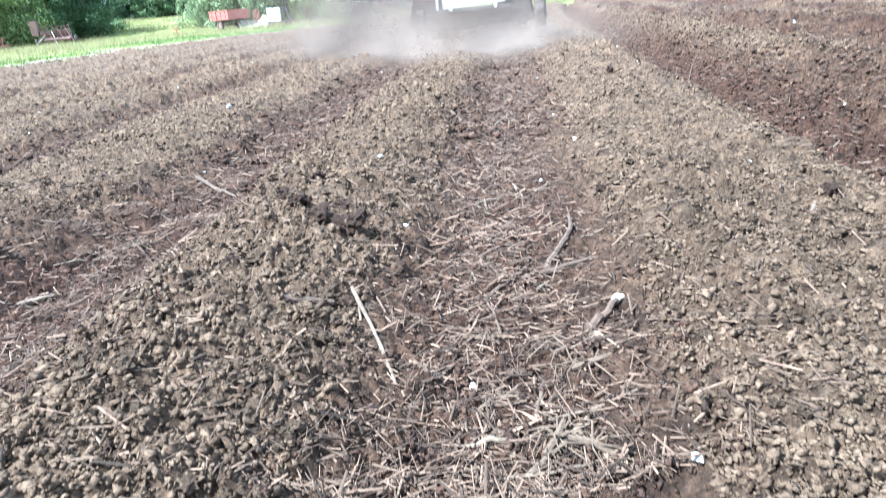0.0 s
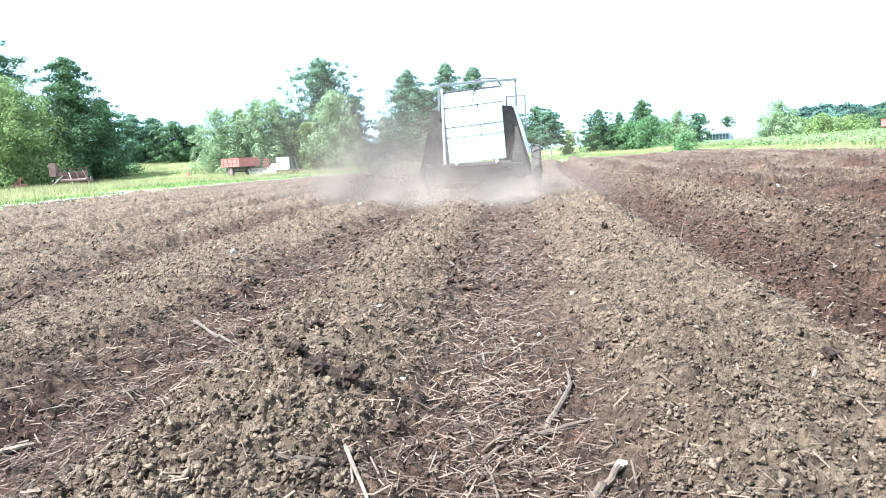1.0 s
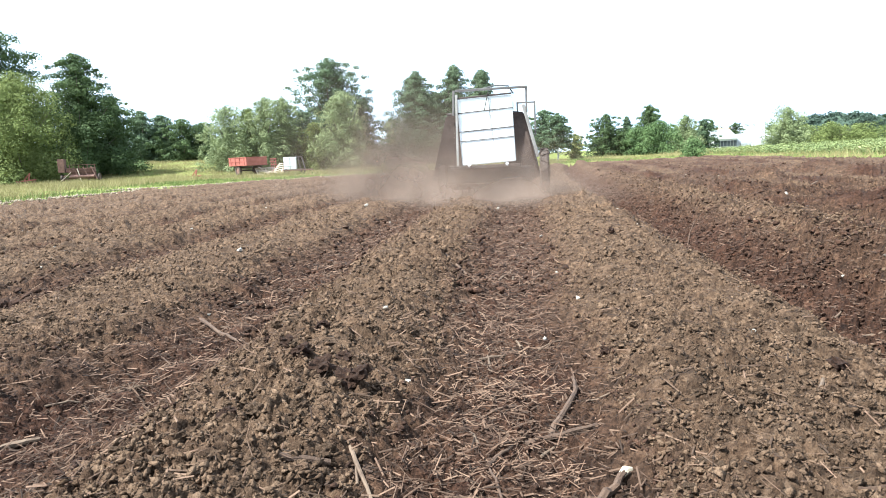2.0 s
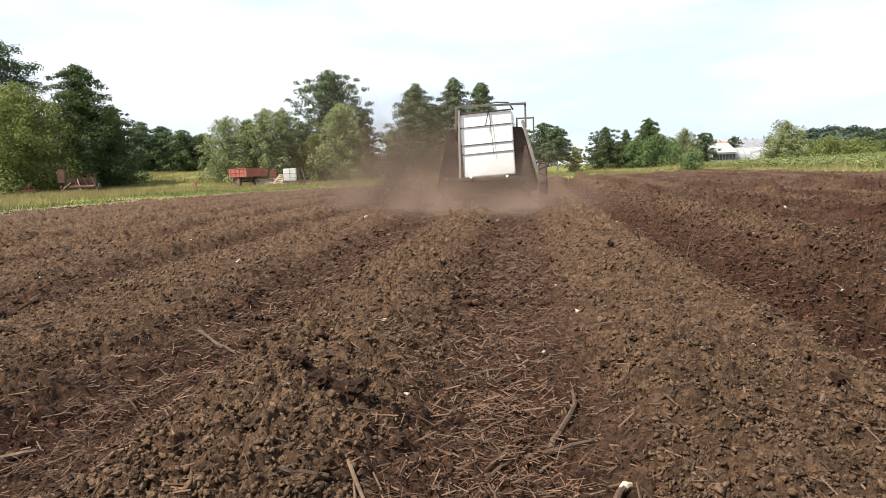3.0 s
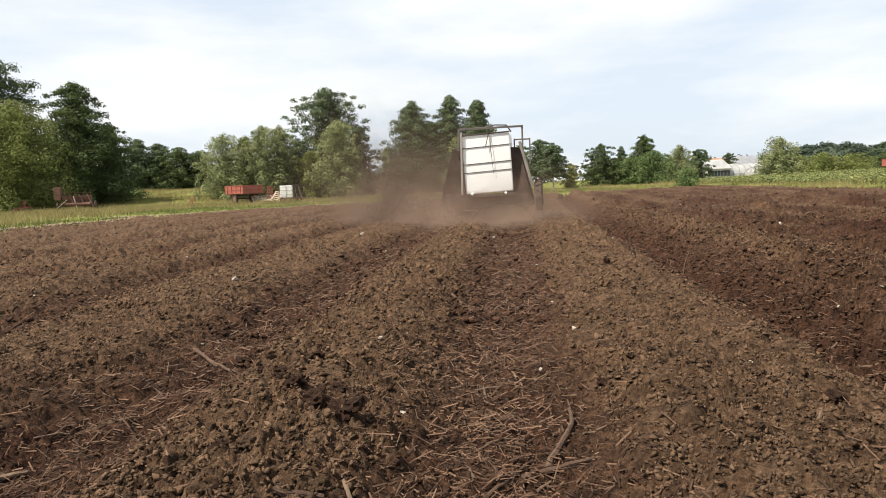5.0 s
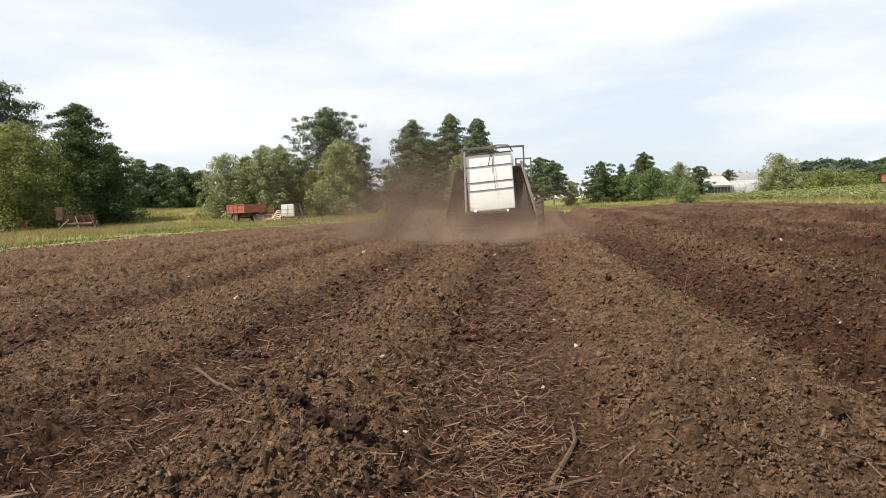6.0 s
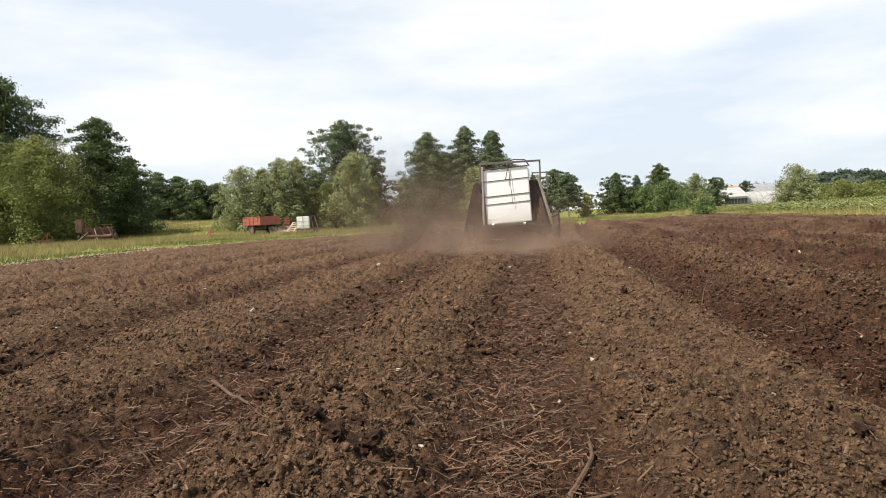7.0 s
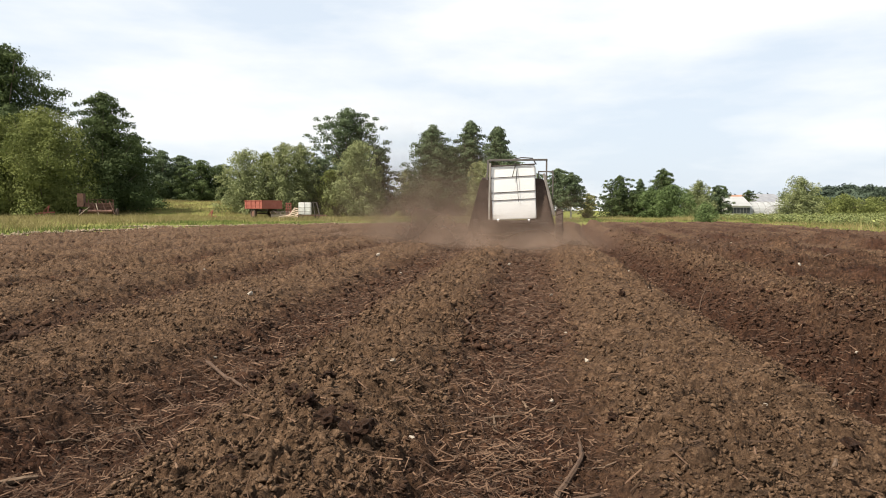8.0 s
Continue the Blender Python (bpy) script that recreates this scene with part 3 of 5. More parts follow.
DARK = "broad dark-green leafy tree at the edge of the meadow"
PALE = "pale grey-green willow shrub in long grass"
ALDER = "tall pointed dark alder tree behind the field"
HEDGE = "green hedgerow tree along the field end"
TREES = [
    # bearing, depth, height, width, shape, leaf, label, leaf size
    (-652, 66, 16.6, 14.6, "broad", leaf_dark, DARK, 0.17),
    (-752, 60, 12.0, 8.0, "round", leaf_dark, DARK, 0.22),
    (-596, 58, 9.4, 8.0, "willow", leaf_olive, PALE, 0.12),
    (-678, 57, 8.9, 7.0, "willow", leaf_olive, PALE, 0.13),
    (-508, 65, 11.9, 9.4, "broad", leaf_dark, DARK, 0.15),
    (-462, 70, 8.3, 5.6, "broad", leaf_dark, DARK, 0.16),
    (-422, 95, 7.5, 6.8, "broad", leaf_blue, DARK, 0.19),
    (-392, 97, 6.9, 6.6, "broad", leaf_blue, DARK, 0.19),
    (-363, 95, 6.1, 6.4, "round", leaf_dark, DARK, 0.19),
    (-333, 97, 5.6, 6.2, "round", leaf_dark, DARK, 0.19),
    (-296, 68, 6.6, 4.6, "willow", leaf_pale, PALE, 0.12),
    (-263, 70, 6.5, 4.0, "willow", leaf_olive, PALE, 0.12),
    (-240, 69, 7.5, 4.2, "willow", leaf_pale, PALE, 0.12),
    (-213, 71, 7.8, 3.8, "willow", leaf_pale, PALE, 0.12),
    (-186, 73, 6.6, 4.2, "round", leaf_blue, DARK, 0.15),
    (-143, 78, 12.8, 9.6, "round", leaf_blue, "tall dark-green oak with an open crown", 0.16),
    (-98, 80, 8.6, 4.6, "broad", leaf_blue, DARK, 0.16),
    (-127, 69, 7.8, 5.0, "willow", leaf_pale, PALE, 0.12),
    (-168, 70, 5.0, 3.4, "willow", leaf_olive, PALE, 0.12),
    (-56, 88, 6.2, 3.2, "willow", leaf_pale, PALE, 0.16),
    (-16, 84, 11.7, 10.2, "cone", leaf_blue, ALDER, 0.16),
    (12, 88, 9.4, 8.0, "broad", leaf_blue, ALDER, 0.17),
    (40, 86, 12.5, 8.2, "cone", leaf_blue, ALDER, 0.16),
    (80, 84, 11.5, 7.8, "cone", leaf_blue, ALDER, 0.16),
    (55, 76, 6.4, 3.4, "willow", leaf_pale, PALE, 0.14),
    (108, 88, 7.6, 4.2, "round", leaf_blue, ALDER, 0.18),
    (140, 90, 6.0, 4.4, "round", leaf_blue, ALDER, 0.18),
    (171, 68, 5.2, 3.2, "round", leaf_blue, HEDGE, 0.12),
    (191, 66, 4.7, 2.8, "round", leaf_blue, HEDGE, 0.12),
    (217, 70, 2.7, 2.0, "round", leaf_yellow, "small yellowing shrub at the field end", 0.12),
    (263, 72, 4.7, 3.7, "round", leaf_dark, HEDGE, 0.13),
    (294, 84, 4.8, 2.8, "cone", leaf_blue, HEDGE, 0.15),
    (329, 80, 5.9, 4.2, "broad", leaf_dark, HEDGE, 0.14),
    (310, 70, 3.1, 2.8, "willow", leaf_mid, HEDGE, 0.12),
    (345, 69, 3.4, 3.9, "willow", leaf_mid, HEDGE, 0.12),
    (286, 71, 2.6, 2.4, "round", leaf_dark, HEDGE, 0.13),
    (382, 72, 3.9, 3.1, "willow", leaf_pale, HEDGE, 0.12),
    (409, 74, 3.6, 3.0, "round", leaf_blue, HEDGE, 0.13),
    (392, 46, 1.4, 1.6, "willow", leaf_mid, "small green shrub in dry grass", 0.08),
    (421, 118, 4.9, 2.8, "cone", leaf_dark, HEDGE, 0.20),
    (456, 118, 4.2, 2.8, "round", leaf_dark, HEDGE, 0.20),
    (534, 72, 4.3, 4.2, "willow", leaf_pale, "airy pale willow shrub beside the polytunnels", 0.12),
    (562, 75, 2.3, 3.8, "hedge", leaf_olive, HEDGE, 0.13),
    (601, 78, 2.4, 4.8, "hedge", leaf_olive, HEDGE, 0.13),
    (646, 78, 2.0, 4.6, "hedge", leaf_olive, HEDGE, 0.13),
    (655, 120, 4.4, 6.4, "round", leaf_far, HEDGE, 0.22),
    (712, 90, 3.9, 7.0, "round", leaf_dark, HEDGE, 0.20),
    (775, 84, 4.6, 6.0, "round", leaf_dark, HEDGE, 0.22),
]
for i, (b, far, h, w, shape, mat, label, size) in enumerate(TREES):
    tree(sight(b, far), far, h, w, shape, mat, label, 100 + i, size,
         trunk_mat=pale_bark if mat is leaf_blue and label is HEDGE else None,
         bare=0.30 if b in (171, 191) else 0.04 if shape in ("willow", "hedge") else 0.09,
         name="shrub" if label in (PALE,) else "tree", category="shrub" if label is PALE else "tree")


def far_woods():
    """A low ring of distant woods that closes the view."""
    r = np.random.default_rng(5)
    n = 2300
    a = r.uniform(0, 2 * math.pi, n)
    d = r.uniform(190, 300, n)
    rad = r.uniform(2.0, 4.6, n)
    centres = np.stack([np.sin(a) * d, np.cos(a) * d, rad * r.uniform(0.2, 1.0, n)], -1)
    me = leaf_cloud("far_woods", centres, rad, 52000, 1.05, leaf_far, r)
    tagged(new("far_woods", me), "distant dark-green woods round the fields", "woods", kind="stuff")


def hill():
    """A wooded ridge far off."""
    r = np.random.default_rng(9)
    xs, ys = np.linspace(150, 620, 90), np.linspace(395, 560, 26)
    gx, gy = np.meshgrid(xs, ys)
    rise = np.clip((gx - 170) / 115, 0, 1) ** 0.9
    gz = -2 + 17.5 * rise * np.exp(-((gy - 460) / 55) ** 2) * (1 + 0.12 * np.sin(gx * 0.03)) + 2.5 * value_noise(gx * 0.12, gy * 0.12, 3) * rise
    idx = np.arange(gx.size).reshape(gx.shape)
    faces = np.stack([idx[:-1, :-1], idx[:-1, 1:], idx[1:, 1:], idx[1:, :-1]], -1).reshape(-1, 4)
    ob = new("backdrop_hill", raw_mesh("backdrop_hill", np.stack([gx, gy, gz], -1).reshape(-1, 3), faces, hill_mat, True))
    tagged(ob, "distant hill covered with dark woods", "hill", kind="structure")
    pick = r.choice(gx.size, 1700)
    centres = np.stack([gx.ravel()[pick], gy.ravel()[pick], gz.ravel()[pick] + 0.2], -1) + r.normal(size=(1700, 3)) * np.array([2.5, 2.5, 0.3])
    me = leaf_cloud("hill_woods", centres, r.uniform(1.8, 4.2, 1700), 60000, 1.6, leaf_far, r)
    tagged(new("hill_woods", me), "dark tree crowns covering the distant hill", "woods", kind="stuff")


far_woods()
hill()


# ---------------------------------------------------------------- grass and crops
def blades(name, xs, ys, length, wide, mat, label, category, r, lean=0.35):
    """Single tapering blades that stand on the ground."""
    n = len(xs)
    z = land(xs, ys) - 0.03
    a = r.uniform(0, 2 * math.pi, n)
    side = np.stack([np.cos(a), np.sin(a), np.zeros(n)], -1) * (wide * r.uniform(0.6, 1.4, n))[:, None]
    tuft = np.clip(1.0 + 1.5 * value_noise(xs * 0.45, ys * 0.45, 43) + 0.9 * value_noise(xs * 1.9, ys * 1.9, 44), 0.25, 2.0)
    tip = np.stack([r.normal(size=n) * lean, r.normal(size=n) * lean, np.ones(n)], -1) * (length * tuft * r.uniform(0.5, 1.3, n))[:, None]
    p = np.stack([xs, ys, z], -1)
    verts = np.stack([p - side, p + side, p + tip], 1).reshape(-1, 3)
    return tagged(new(name, raw_mesh(name, verts, np.arange(n * 3).reshape(-1, 3), mat)), label, category, kind="stuff")


def meadow():
    r = np.random.default_rng(21)
    n = 420000
    x, y = r.uniform(-60, 40, n), r.uniform(12, 92, n)
    ok = ~in_field(x, y) & (np.abs(x) < 0.85 * y + 3) & ((y < 62) | (x < -16))
    x, y = x[ok], y[ok]
    patch = value_noise(x * 0.16, y * 0.16, 41) + 0.6 * value_noise(x * 0.6, y * 0.6, 42)
    edge = np.clip((np.abs(across(x, y) + 14.6) - 6) / 10, -1, 1) * (x < 5)
    dry = (patch + 0.60 * edge + 0.12 * r.normal(size=len(x))) > 0.06
    far_end = (x > 0)
    c = across(x, np.minimum(y, 40))
    dry = dry | (y > 58) | ((c > 11.5) & (c < 14.6) & (patch > 0.0))
    dry = np.where(far_end & (x < 14), (patch > 0.15), dry)
    g, d = ~dry, dry
    blades("meadow_grass", x[g], y[g], 0.13, 0.014, blade_green, "short green meadow grass beside the field", "grass", r)
    blades("dry_grass", x[d], y[d], 0.26, 0.012, blade_dry, "tall dry straw-coloured meadow grass", "grass", r, 0.45)


def crop_rows():
    """Leafy crop in rows on the rising field beyond the tilled soil."""
    r = np.random.default_rng(22)
    n = 2600
    y = r.uniform(24, 66, n)
    c = 16.0 + 1.1 * np.floor(r.uniform(0, 30, n)) + r.normal(size=n) * 0.16
    x = c + 0.13 * y
    ok = (x < 0.85 * y + 4) & ~in_field(x, y)
    x, y = x[ok], y[ok]
    z = land(x, y)
    me = leaf_cloud("crop_rows", np.stack([x, y, z + 0.16], -1), r.uniform(0.14, 0.36, len(x)), 60000, 0.085, crop_leaf, r)
    tagged(new("crop_rows", me), "rows of bright green leafy crop plants", "crop", kind="stuff")


def edge_rubble():
    """Pale dry clods and stalks thrown out along the border of the field."""
    r = np.random.default_rng(23)
    y = r.uniform(14, 27, 800)
    x = -14.75 + 0.115 * y + 0.0013 * y * y + r.normal(size=800) * 0.34
    tx = r.uniform(-13.0, -1.5, 900)
    x, y = np.concatenate([x, tx]), np.concatenate([y, np.minimum(tx + 40.2, 38.5 + 0.32 * tx) + r.normal(size=900) * 0.35])
    n = len(x)
    s = r.uniform(0.015, 0.065, n)
    base = np.array([(1, 0, 0), (-1, 0, 0), (0, 1, 0), (0, -1, 0), (0, 0, 0.8), (0, 0, -0.8)], float)
    tri = np.array([(0, 2, 4), (2, 1, 4), (1, 3, 4), (3, 0, 4), (2, 0, 5), (1, 2, 5), (3, 1, 5), (0, 3, 5)])
    v = base[None] * s[:, None, None] * r.uniform(0.6, 1.5, (n, 6, 1)) + np.stack([x, y, land(x, y) + 0.03], -1)[:, None]
    f = (tri[None] + np.arange(n)[:, None, None] * 6).reshape(-1, 3)
    tagged(new("edge_rubble", raw_mesh("edge_rubble", v.reshape(-1, 3), f, edge_mat)),
           "pale dry clods and stalks along the field edge", "rubble", kind="stuff")


meadow()
crop_rows()
edge_rubble()


# ---------------------------------------------------------------- the machine that works the strip
def machine():
    """Implement with a white tank in a steel frame; its origin is on the ground below the tank's rear face."""
    ob = thing("tilling_machine", Matrix(), "dusty tilling machine carrying a white tank in a steel frame", "farm machine")
    lean = Matrix.Rotation(radians(-2.6), 4, "Y")
    tilt = Matrix.Translation((0.08, 0, 1.2)) @ lean @ Matrix.Translation((-0.08, 0, -1.2))
    bm = bmesh.new()
    box(bm, (-0.40, 0.0, 0.64), (0.56, 1.0, 1.80), tilt, 0.022)
    tank = part("tank", bm, white_tank, ob, "white plastic tank with rounded edges")
    for z in (1.56, 1.235, 1.065):
        bm = bmesh.new()
        a, b = tilt @ Vector((-0.41, -0.009, z)), tilt @ Vector((0.57, -0.009, z + 0.012))
        tube(bm, [a + Vector((0.02, 0.5, 0)), a, b, b + Vector((-0.02, 0.5, 0))], 0.007 if z < 1.1 else 0.008, 6)
        part("strap_bar", bm, dark_steel, ob)
    for x, z0, z1, m in ((-0.47, 1.50, 1.93, dusty_steel), (-0.425, 0.60, 1.86, boom_steel)):
        part("post", beam(bmesh.new(), (x - 0.02, -0.03, z0), (x, -0.03, z1), 0.038, 0.04), m, ob)
    part("tank_rim", beam(bmesh.new(), tilt @ Vector((-0.41, -0.01, 1.815)), tilt @ Vector((0.57, -0.01, 1.815)), 0.03, 0.03), dark_steel, ob)
    part("post", beam(bmesh.new(), (0.79, 0.06, 1.50), (0.79, 0.06, 1.93), 0.035, 0.04), dusty_steel, ob)
    part("top_bar", beam(bmesh.new(), (-0.45, 0.01, 1.93), (0.81, 0.05, 1.935), 0.045, 0.04), dusty_steel, ob)
    part("cross_bar", beam(bmesh.new(), (-0.62, 0.1, 1.535), (-0.40, 0.0, 1.535), 0.04, 0.04), dark_steel, ob)
    for a, b in (((0.60, 0.75, 1.72), (0.92, 0.75, 1.72)), ((0.92, 0.75, 1.74), (0.92, 0.75, 1.10)), ((0.60, 0.75, 1.74), (0.60, 0.75, 1.3))):
        part("side_rail", beam(bmesh.new(), a, b, 0.03, 0.03), dusty_steel, ob)
    part("boom", beam(bmesh.new(), (0.73, 0.05, 1.64), (0.97, 0.10, 0.72), 0.032, 0.055, 0.010), boom_steel, ob, "pale slanting steel boom")
    # dark tapering sides of the hopper ahead of the tank
    for s, t, w0, w1 in ((-1, 0.66, 0.94, "hopper_side"), (1, 0.74, 1.00, "hopper_side")):
        bm = bmesh.new()
        lo = [Vector((s * 0.36, y, 0.36)) for y in (0.04, 1.35)] + [Vector((s * w0, y, 0.36)) for y in (1.35, 0.04)]
        hi = [Vector((s * 0.40, y, 1.56)) for y in (0.20, 1.20)] + [Vector((s * t, y, 1.52)) for y in (1.20, 0.20)]
        a, b = [bm.verts.new(v) for v in lo], [bm.verts.new(v) for v in hi]
        bm.faces.new(a[::-1])
        bm.faces.new(b)
        for k in range(4):
            bm.faces.new((a[k], a[(k + 1) % 4], b[(k + 1) % 4], b[k]))
        bmesh.ops.recalc_face_normals(bm, faces=bm.faces[:])
        bmesh.ops.bevel(bm, geom=bm.edges[:], offset=0.025, segments=2, affect="EDGES")
        part(w1, bm, hopper_mat, ob, "dark dusty hopper side")
    bm = bmesh.new()
    box(bm, (-0.80, 0.05, 0.30), (0.88, 1.30, 0.58), Matrix(), 0.03)
    part("rotor_cover", bm, dark_steel, ob, "dark sheet-steel rotor cover")
    bm = bar(bmesh.new(), (-0.78, 0.45, 0.22), (0.86, 0.45, 0.22), 0.05, 10)
    for k in range(22):
        a = k * 2.4
        x = -0.74 + k * 0.074
        box(bm, (-0.012, -0.03, 0), (0.012, 0.03, 0.24), Matrix.Translation((x, 0.45, 0.22)) @ Matrix.Rotation(a, 4, "X"))
    part("rotor", bm, dark_steel, ob)
    part("tail_beam", beam(bmesh.new(), (-0.62, -0.02, 0.585), (0.66, -0.02, 0.60), 0.06, 0.06), dark_steel, ob)
    for x in (-0.24, 0.43):
        part("valve", bar(bmesh.new(), (x, -0.03, 0.60), (x, -0.06, 0.635), 0.026, 10), white_tank, ob)
    for x, r0 in ((1.08, 0.43), (-0.74, 0.38)):
        w = part("wheel", wheel_mesh(bmesh.new(), (x, 0.35, r0), r0, 0.17, lugs=18), rubber, ob, "dusty black rubber wheel")
        bm = bar(bmesh.new(), (x - 0.06, 0.35, r0), (x + 0.06, 0.35, r0), r0 * 0.62, 20)
        bar(bm, (x - 0.10, 0.35, r0), (x + 0.10, 0.35, r0), 0.06, 10)
        part("rim", bm, dusty_steel, w)
    part("drawbar", beam(bmesh.new(), (0.1, 1.2, 0.45), (0.1, 2.3, 0.5), 0.1, 0.1), dark_steel, ob)
    part("hose", tube(bmesh.new(), [(0.14, 0.02, 1.93), (0.13, -0.03, 1.80), (0.16, -0.035, 1.5), (0.20, -0.035, 1.02)], 0.005, 6), hose_mat, ob)
    part("lever", beam(bmesh.new(), (0.13, -0.03, 1.87), (0.06, -0.05, 1.56), 0.016, 0.016), dark_steel, ob)
    part("hose", tube(bmesh.new(), [(0.05, 0.05, 1.95), (0.25, 0.05, 1.985), (0.48, 0.05, 1.97), (0.56, 0.2, 1.85)], 0.014, 6), hose_mat, ob)
    return ob


def dust(mean, spread_, thick, label, seed, specks=9000):
    """A cloud of dust: a billowing veil that leans back from the ground, thick in the middle and fading to nothing at
    its borders, with fine flakes hanging about it."""
    r = np.random.default_rng(seed)
    sx, sy, high = spread_
    u, v = np.meshgrid(np.linspace(-2.4, 2.4, 72), np.linspace(0, 1, 30))
    x = mean[0] + u * sx
    z = -0.04 + v * high * 2.2
    y = mean[1] + sy * (v - 0.35) + 0.12 * np.sin(u * 2.1 + seed) - 0.10 * u * u * sy + 0.25 * value_noise(u * 1.5 + seed, v * 3.0, 7)
    ridge = 1.0 + 0.45 * value_noise(u * 1.1 + 7 * seed, u * 0.0, 3) * 2
    rise = v * 2.2 / ridge
    fade = np.clip(1 - (u / 2.4) ** 2, 0, 1) ** 1.5 * np.clip(1 - v, 0, 1) ** 0.7
    foot = np.clip((z + 0.02) / 0.16, 0, 1)
    dens = thick * np.exp(-u * u * 0.55) * np.exp(-rise ** 2 * 0.9) * fade * foot * foot * (3 - 2 * foot)
    idx = np.arange(u.size).reshape(u.shape)
    faces = np.stack([idx[:-1, :-1], idx[:-1, 1:], idx[1:, 1:], idx[1:, :-1]], -1).reshape(-1, 4)
    me = raw_mesh("dust_cloud", np.stack([x, y, z], -1).reshape(-1, 3), faces, veil_mat, True)
    at = me.attributes.new("thick", "FLOAT", "POINT")
    at.data.foreach_set("value", dens.astype(np.float32).ravel())
    ob = tagged(new("dust_cloud", me), label, "dust", kind="stuff")
    g = r.normal(size=(specks, 3))
    p = np.array(mean) + g * np.array((sx * 0.75, 0.35 + 0.3 * sy, high * 0.45)) + np.array((0, 0, 0.1))
    p[:, 2] = 0.05 + np.abs(p[:, 2])
    a = r.normal(size=(specks, 3))
    b = np.cross(a, r.normal(size=(specks, 3)))
    a /= np.linalg.norm(a, axis=1, keepdims=True)
    b /= np.linalg.norm(b, axis=1, keepdims=True)
    w = (0.0022 * r.uniform(0.5, 1.5, specks))[:, None]
    flakes = np.stack([p + a * w, p - a * w * 0.5 + b * w * 0.87, p - a * w * 0.5 - b * w * 0.87], 1)
    part("flakes", raw_mesh("flakes", flakes.reshape(-1, 3), np.arange(specks * 3).reshape(-1, 3), dust_mat), None, ob)
    return ob


tiller = machine()
DUST = [
    # mean and spread about the machine's origin, thickness, drift per second
    ((-0.20, -2.2, 0.1), (1.25, 1.3, 0.50), 0.40, "low brown dust settling behind the machine", (0.0, 0.0, 0.0)),
    ((0.00, -1.0, 0.1), (1.15, 0.8, 0.72), 1.35, "dense low brown dust thrown up behind the machine", (0.0, 0.0, 0.0)),
    ((-1.25, 0.0, 0.2), (0.95, 0.8, 1.15), 0.92, "brown dust drifting beside the machine", (-0.02, 0.0, 0.0)),
    ((-1.55, 1.9, 0.4), (1.35, 0.8, 1.75), 0.90, "thin brown dust haze hanging over the field", (-0.04, 0.0, 0.0)),
    ((0.95, -0.4, 0.2), (0.66, 0.6, 0.52), 0.62, "brown dust trailing from the wheel of the machine", (0.02, 0.0, 0.0)),
    ((-2.2, 3.4, 0.4), (2.0, 0.8, 1.15), 0.42, "faint brown dust drifting away over the field", (-0.05, 0.0, 0.0)),
]
clouds = [dust(m, s, k, l, 60 + i) for i, (m, s, k, l, d) in enumerate(DUST)]


# ---------------------------------------------------------------- things left standing in the meadow
def trailer(m, label):
    ob = thing("farm_trailer", m, label, "trailer")
    L, W = 3.0, 1.9
    for a, b in (((-L / 2, -W / 2, 0.82), (L / 2, -W / 2 + 0.05, 1.52)), ((-L / 2, W / 2 - 0.05, 0.82), (L / 2, W / 2, 1.52)),
                 ((-L / 2 + 0.0, -W / 2 + 0.05, 0.82), (-L / 2 + 0.05, W / 2 - 0.05, 1.52)), ((L / 2 - 0.05, -W / 2 + 0.05, 0.82), (L / 2, W / 2 - 0.05, 1.52))):
        part("side_board", box(bmesh.new(), a, b, Matrix(), 0.012), red_paint, ob)
    for z in (0.86, 1.18, 1.50):
        for s in (-1, 1):
            part("board_rail", box(bmesh.new(), (-L / 2 - 0.02, s * W / 2 - 0.03, z - 0.03), (L / 2 + 0.02, s * W / 2 + 0.03, z + 0.03), Matrix(), 0.008), red_paint, ob)
            part("board_rail", box(bmesh.new(), (s * L / 2 - 0.03, -W / 2 - 0.02, z - 0.03), (s * L / 2 + 0.03, W / 2 + 0.02, z + 0.03), Matrix(), 0.008), red_paint, ob)
    part("floor_plate", box(bmesh.new(), (-L / 2 + 0.05, -W / 2 + 0.05, 0.80), (L / 2 - 0.05, W / 2 - 0.05, 0.84)), rust, ob)
    for s in (-0.45, 0.45):
        part("chassis_beam", beam(bmesh.new(), (-L / 2, s, 0.70), (L / 2, s, 0.70), 0.1, 0.16), dark_steel, ob)
    part("axle", bar(bmesh.new(), (-0.2, -0.85, 0.42), (-0.2, 0.85, 0.42), 0.05), dark_steel, ob)
    for s in (-0.8, 0.8):
        turn = Matrix.Translation((-0.2, s, 0.42)) @ Matrix.Rotation(radians(90), 4, "Z")
        bm = wheel_mesh(bmesh.new(), (0, 0, 0), 0.42, 0.22)
        bm.transform(turn)
        w = part("wheel", bm, rubber, ob)
        bm = bar(bmesh.new(), (-0.06, 0, 0), (0.06, 0, 0), 0.26, 16)
        bm.transform(turn)
        part("rim", bm, rust, w)
    part("drawbar", beam(bmesh.new(), (L / 2, 0, 0.66), (L / 2 + 1.1, 0, 0.45), 0.09, 0.09), dark_steel, ob)
    for k in range(4):
        x = -L / 2 + L * (k + 0.5) / 4
        for s in (-1, 1):
            part("stake", box(bmesh.new(), (x - 0.03, s * W / 2 - 0.045, 0.8), (x + 0.03, s * W / 2 + 0.045, 1.54), Matrix(), 0.006), red_paint, ob)
    return ob


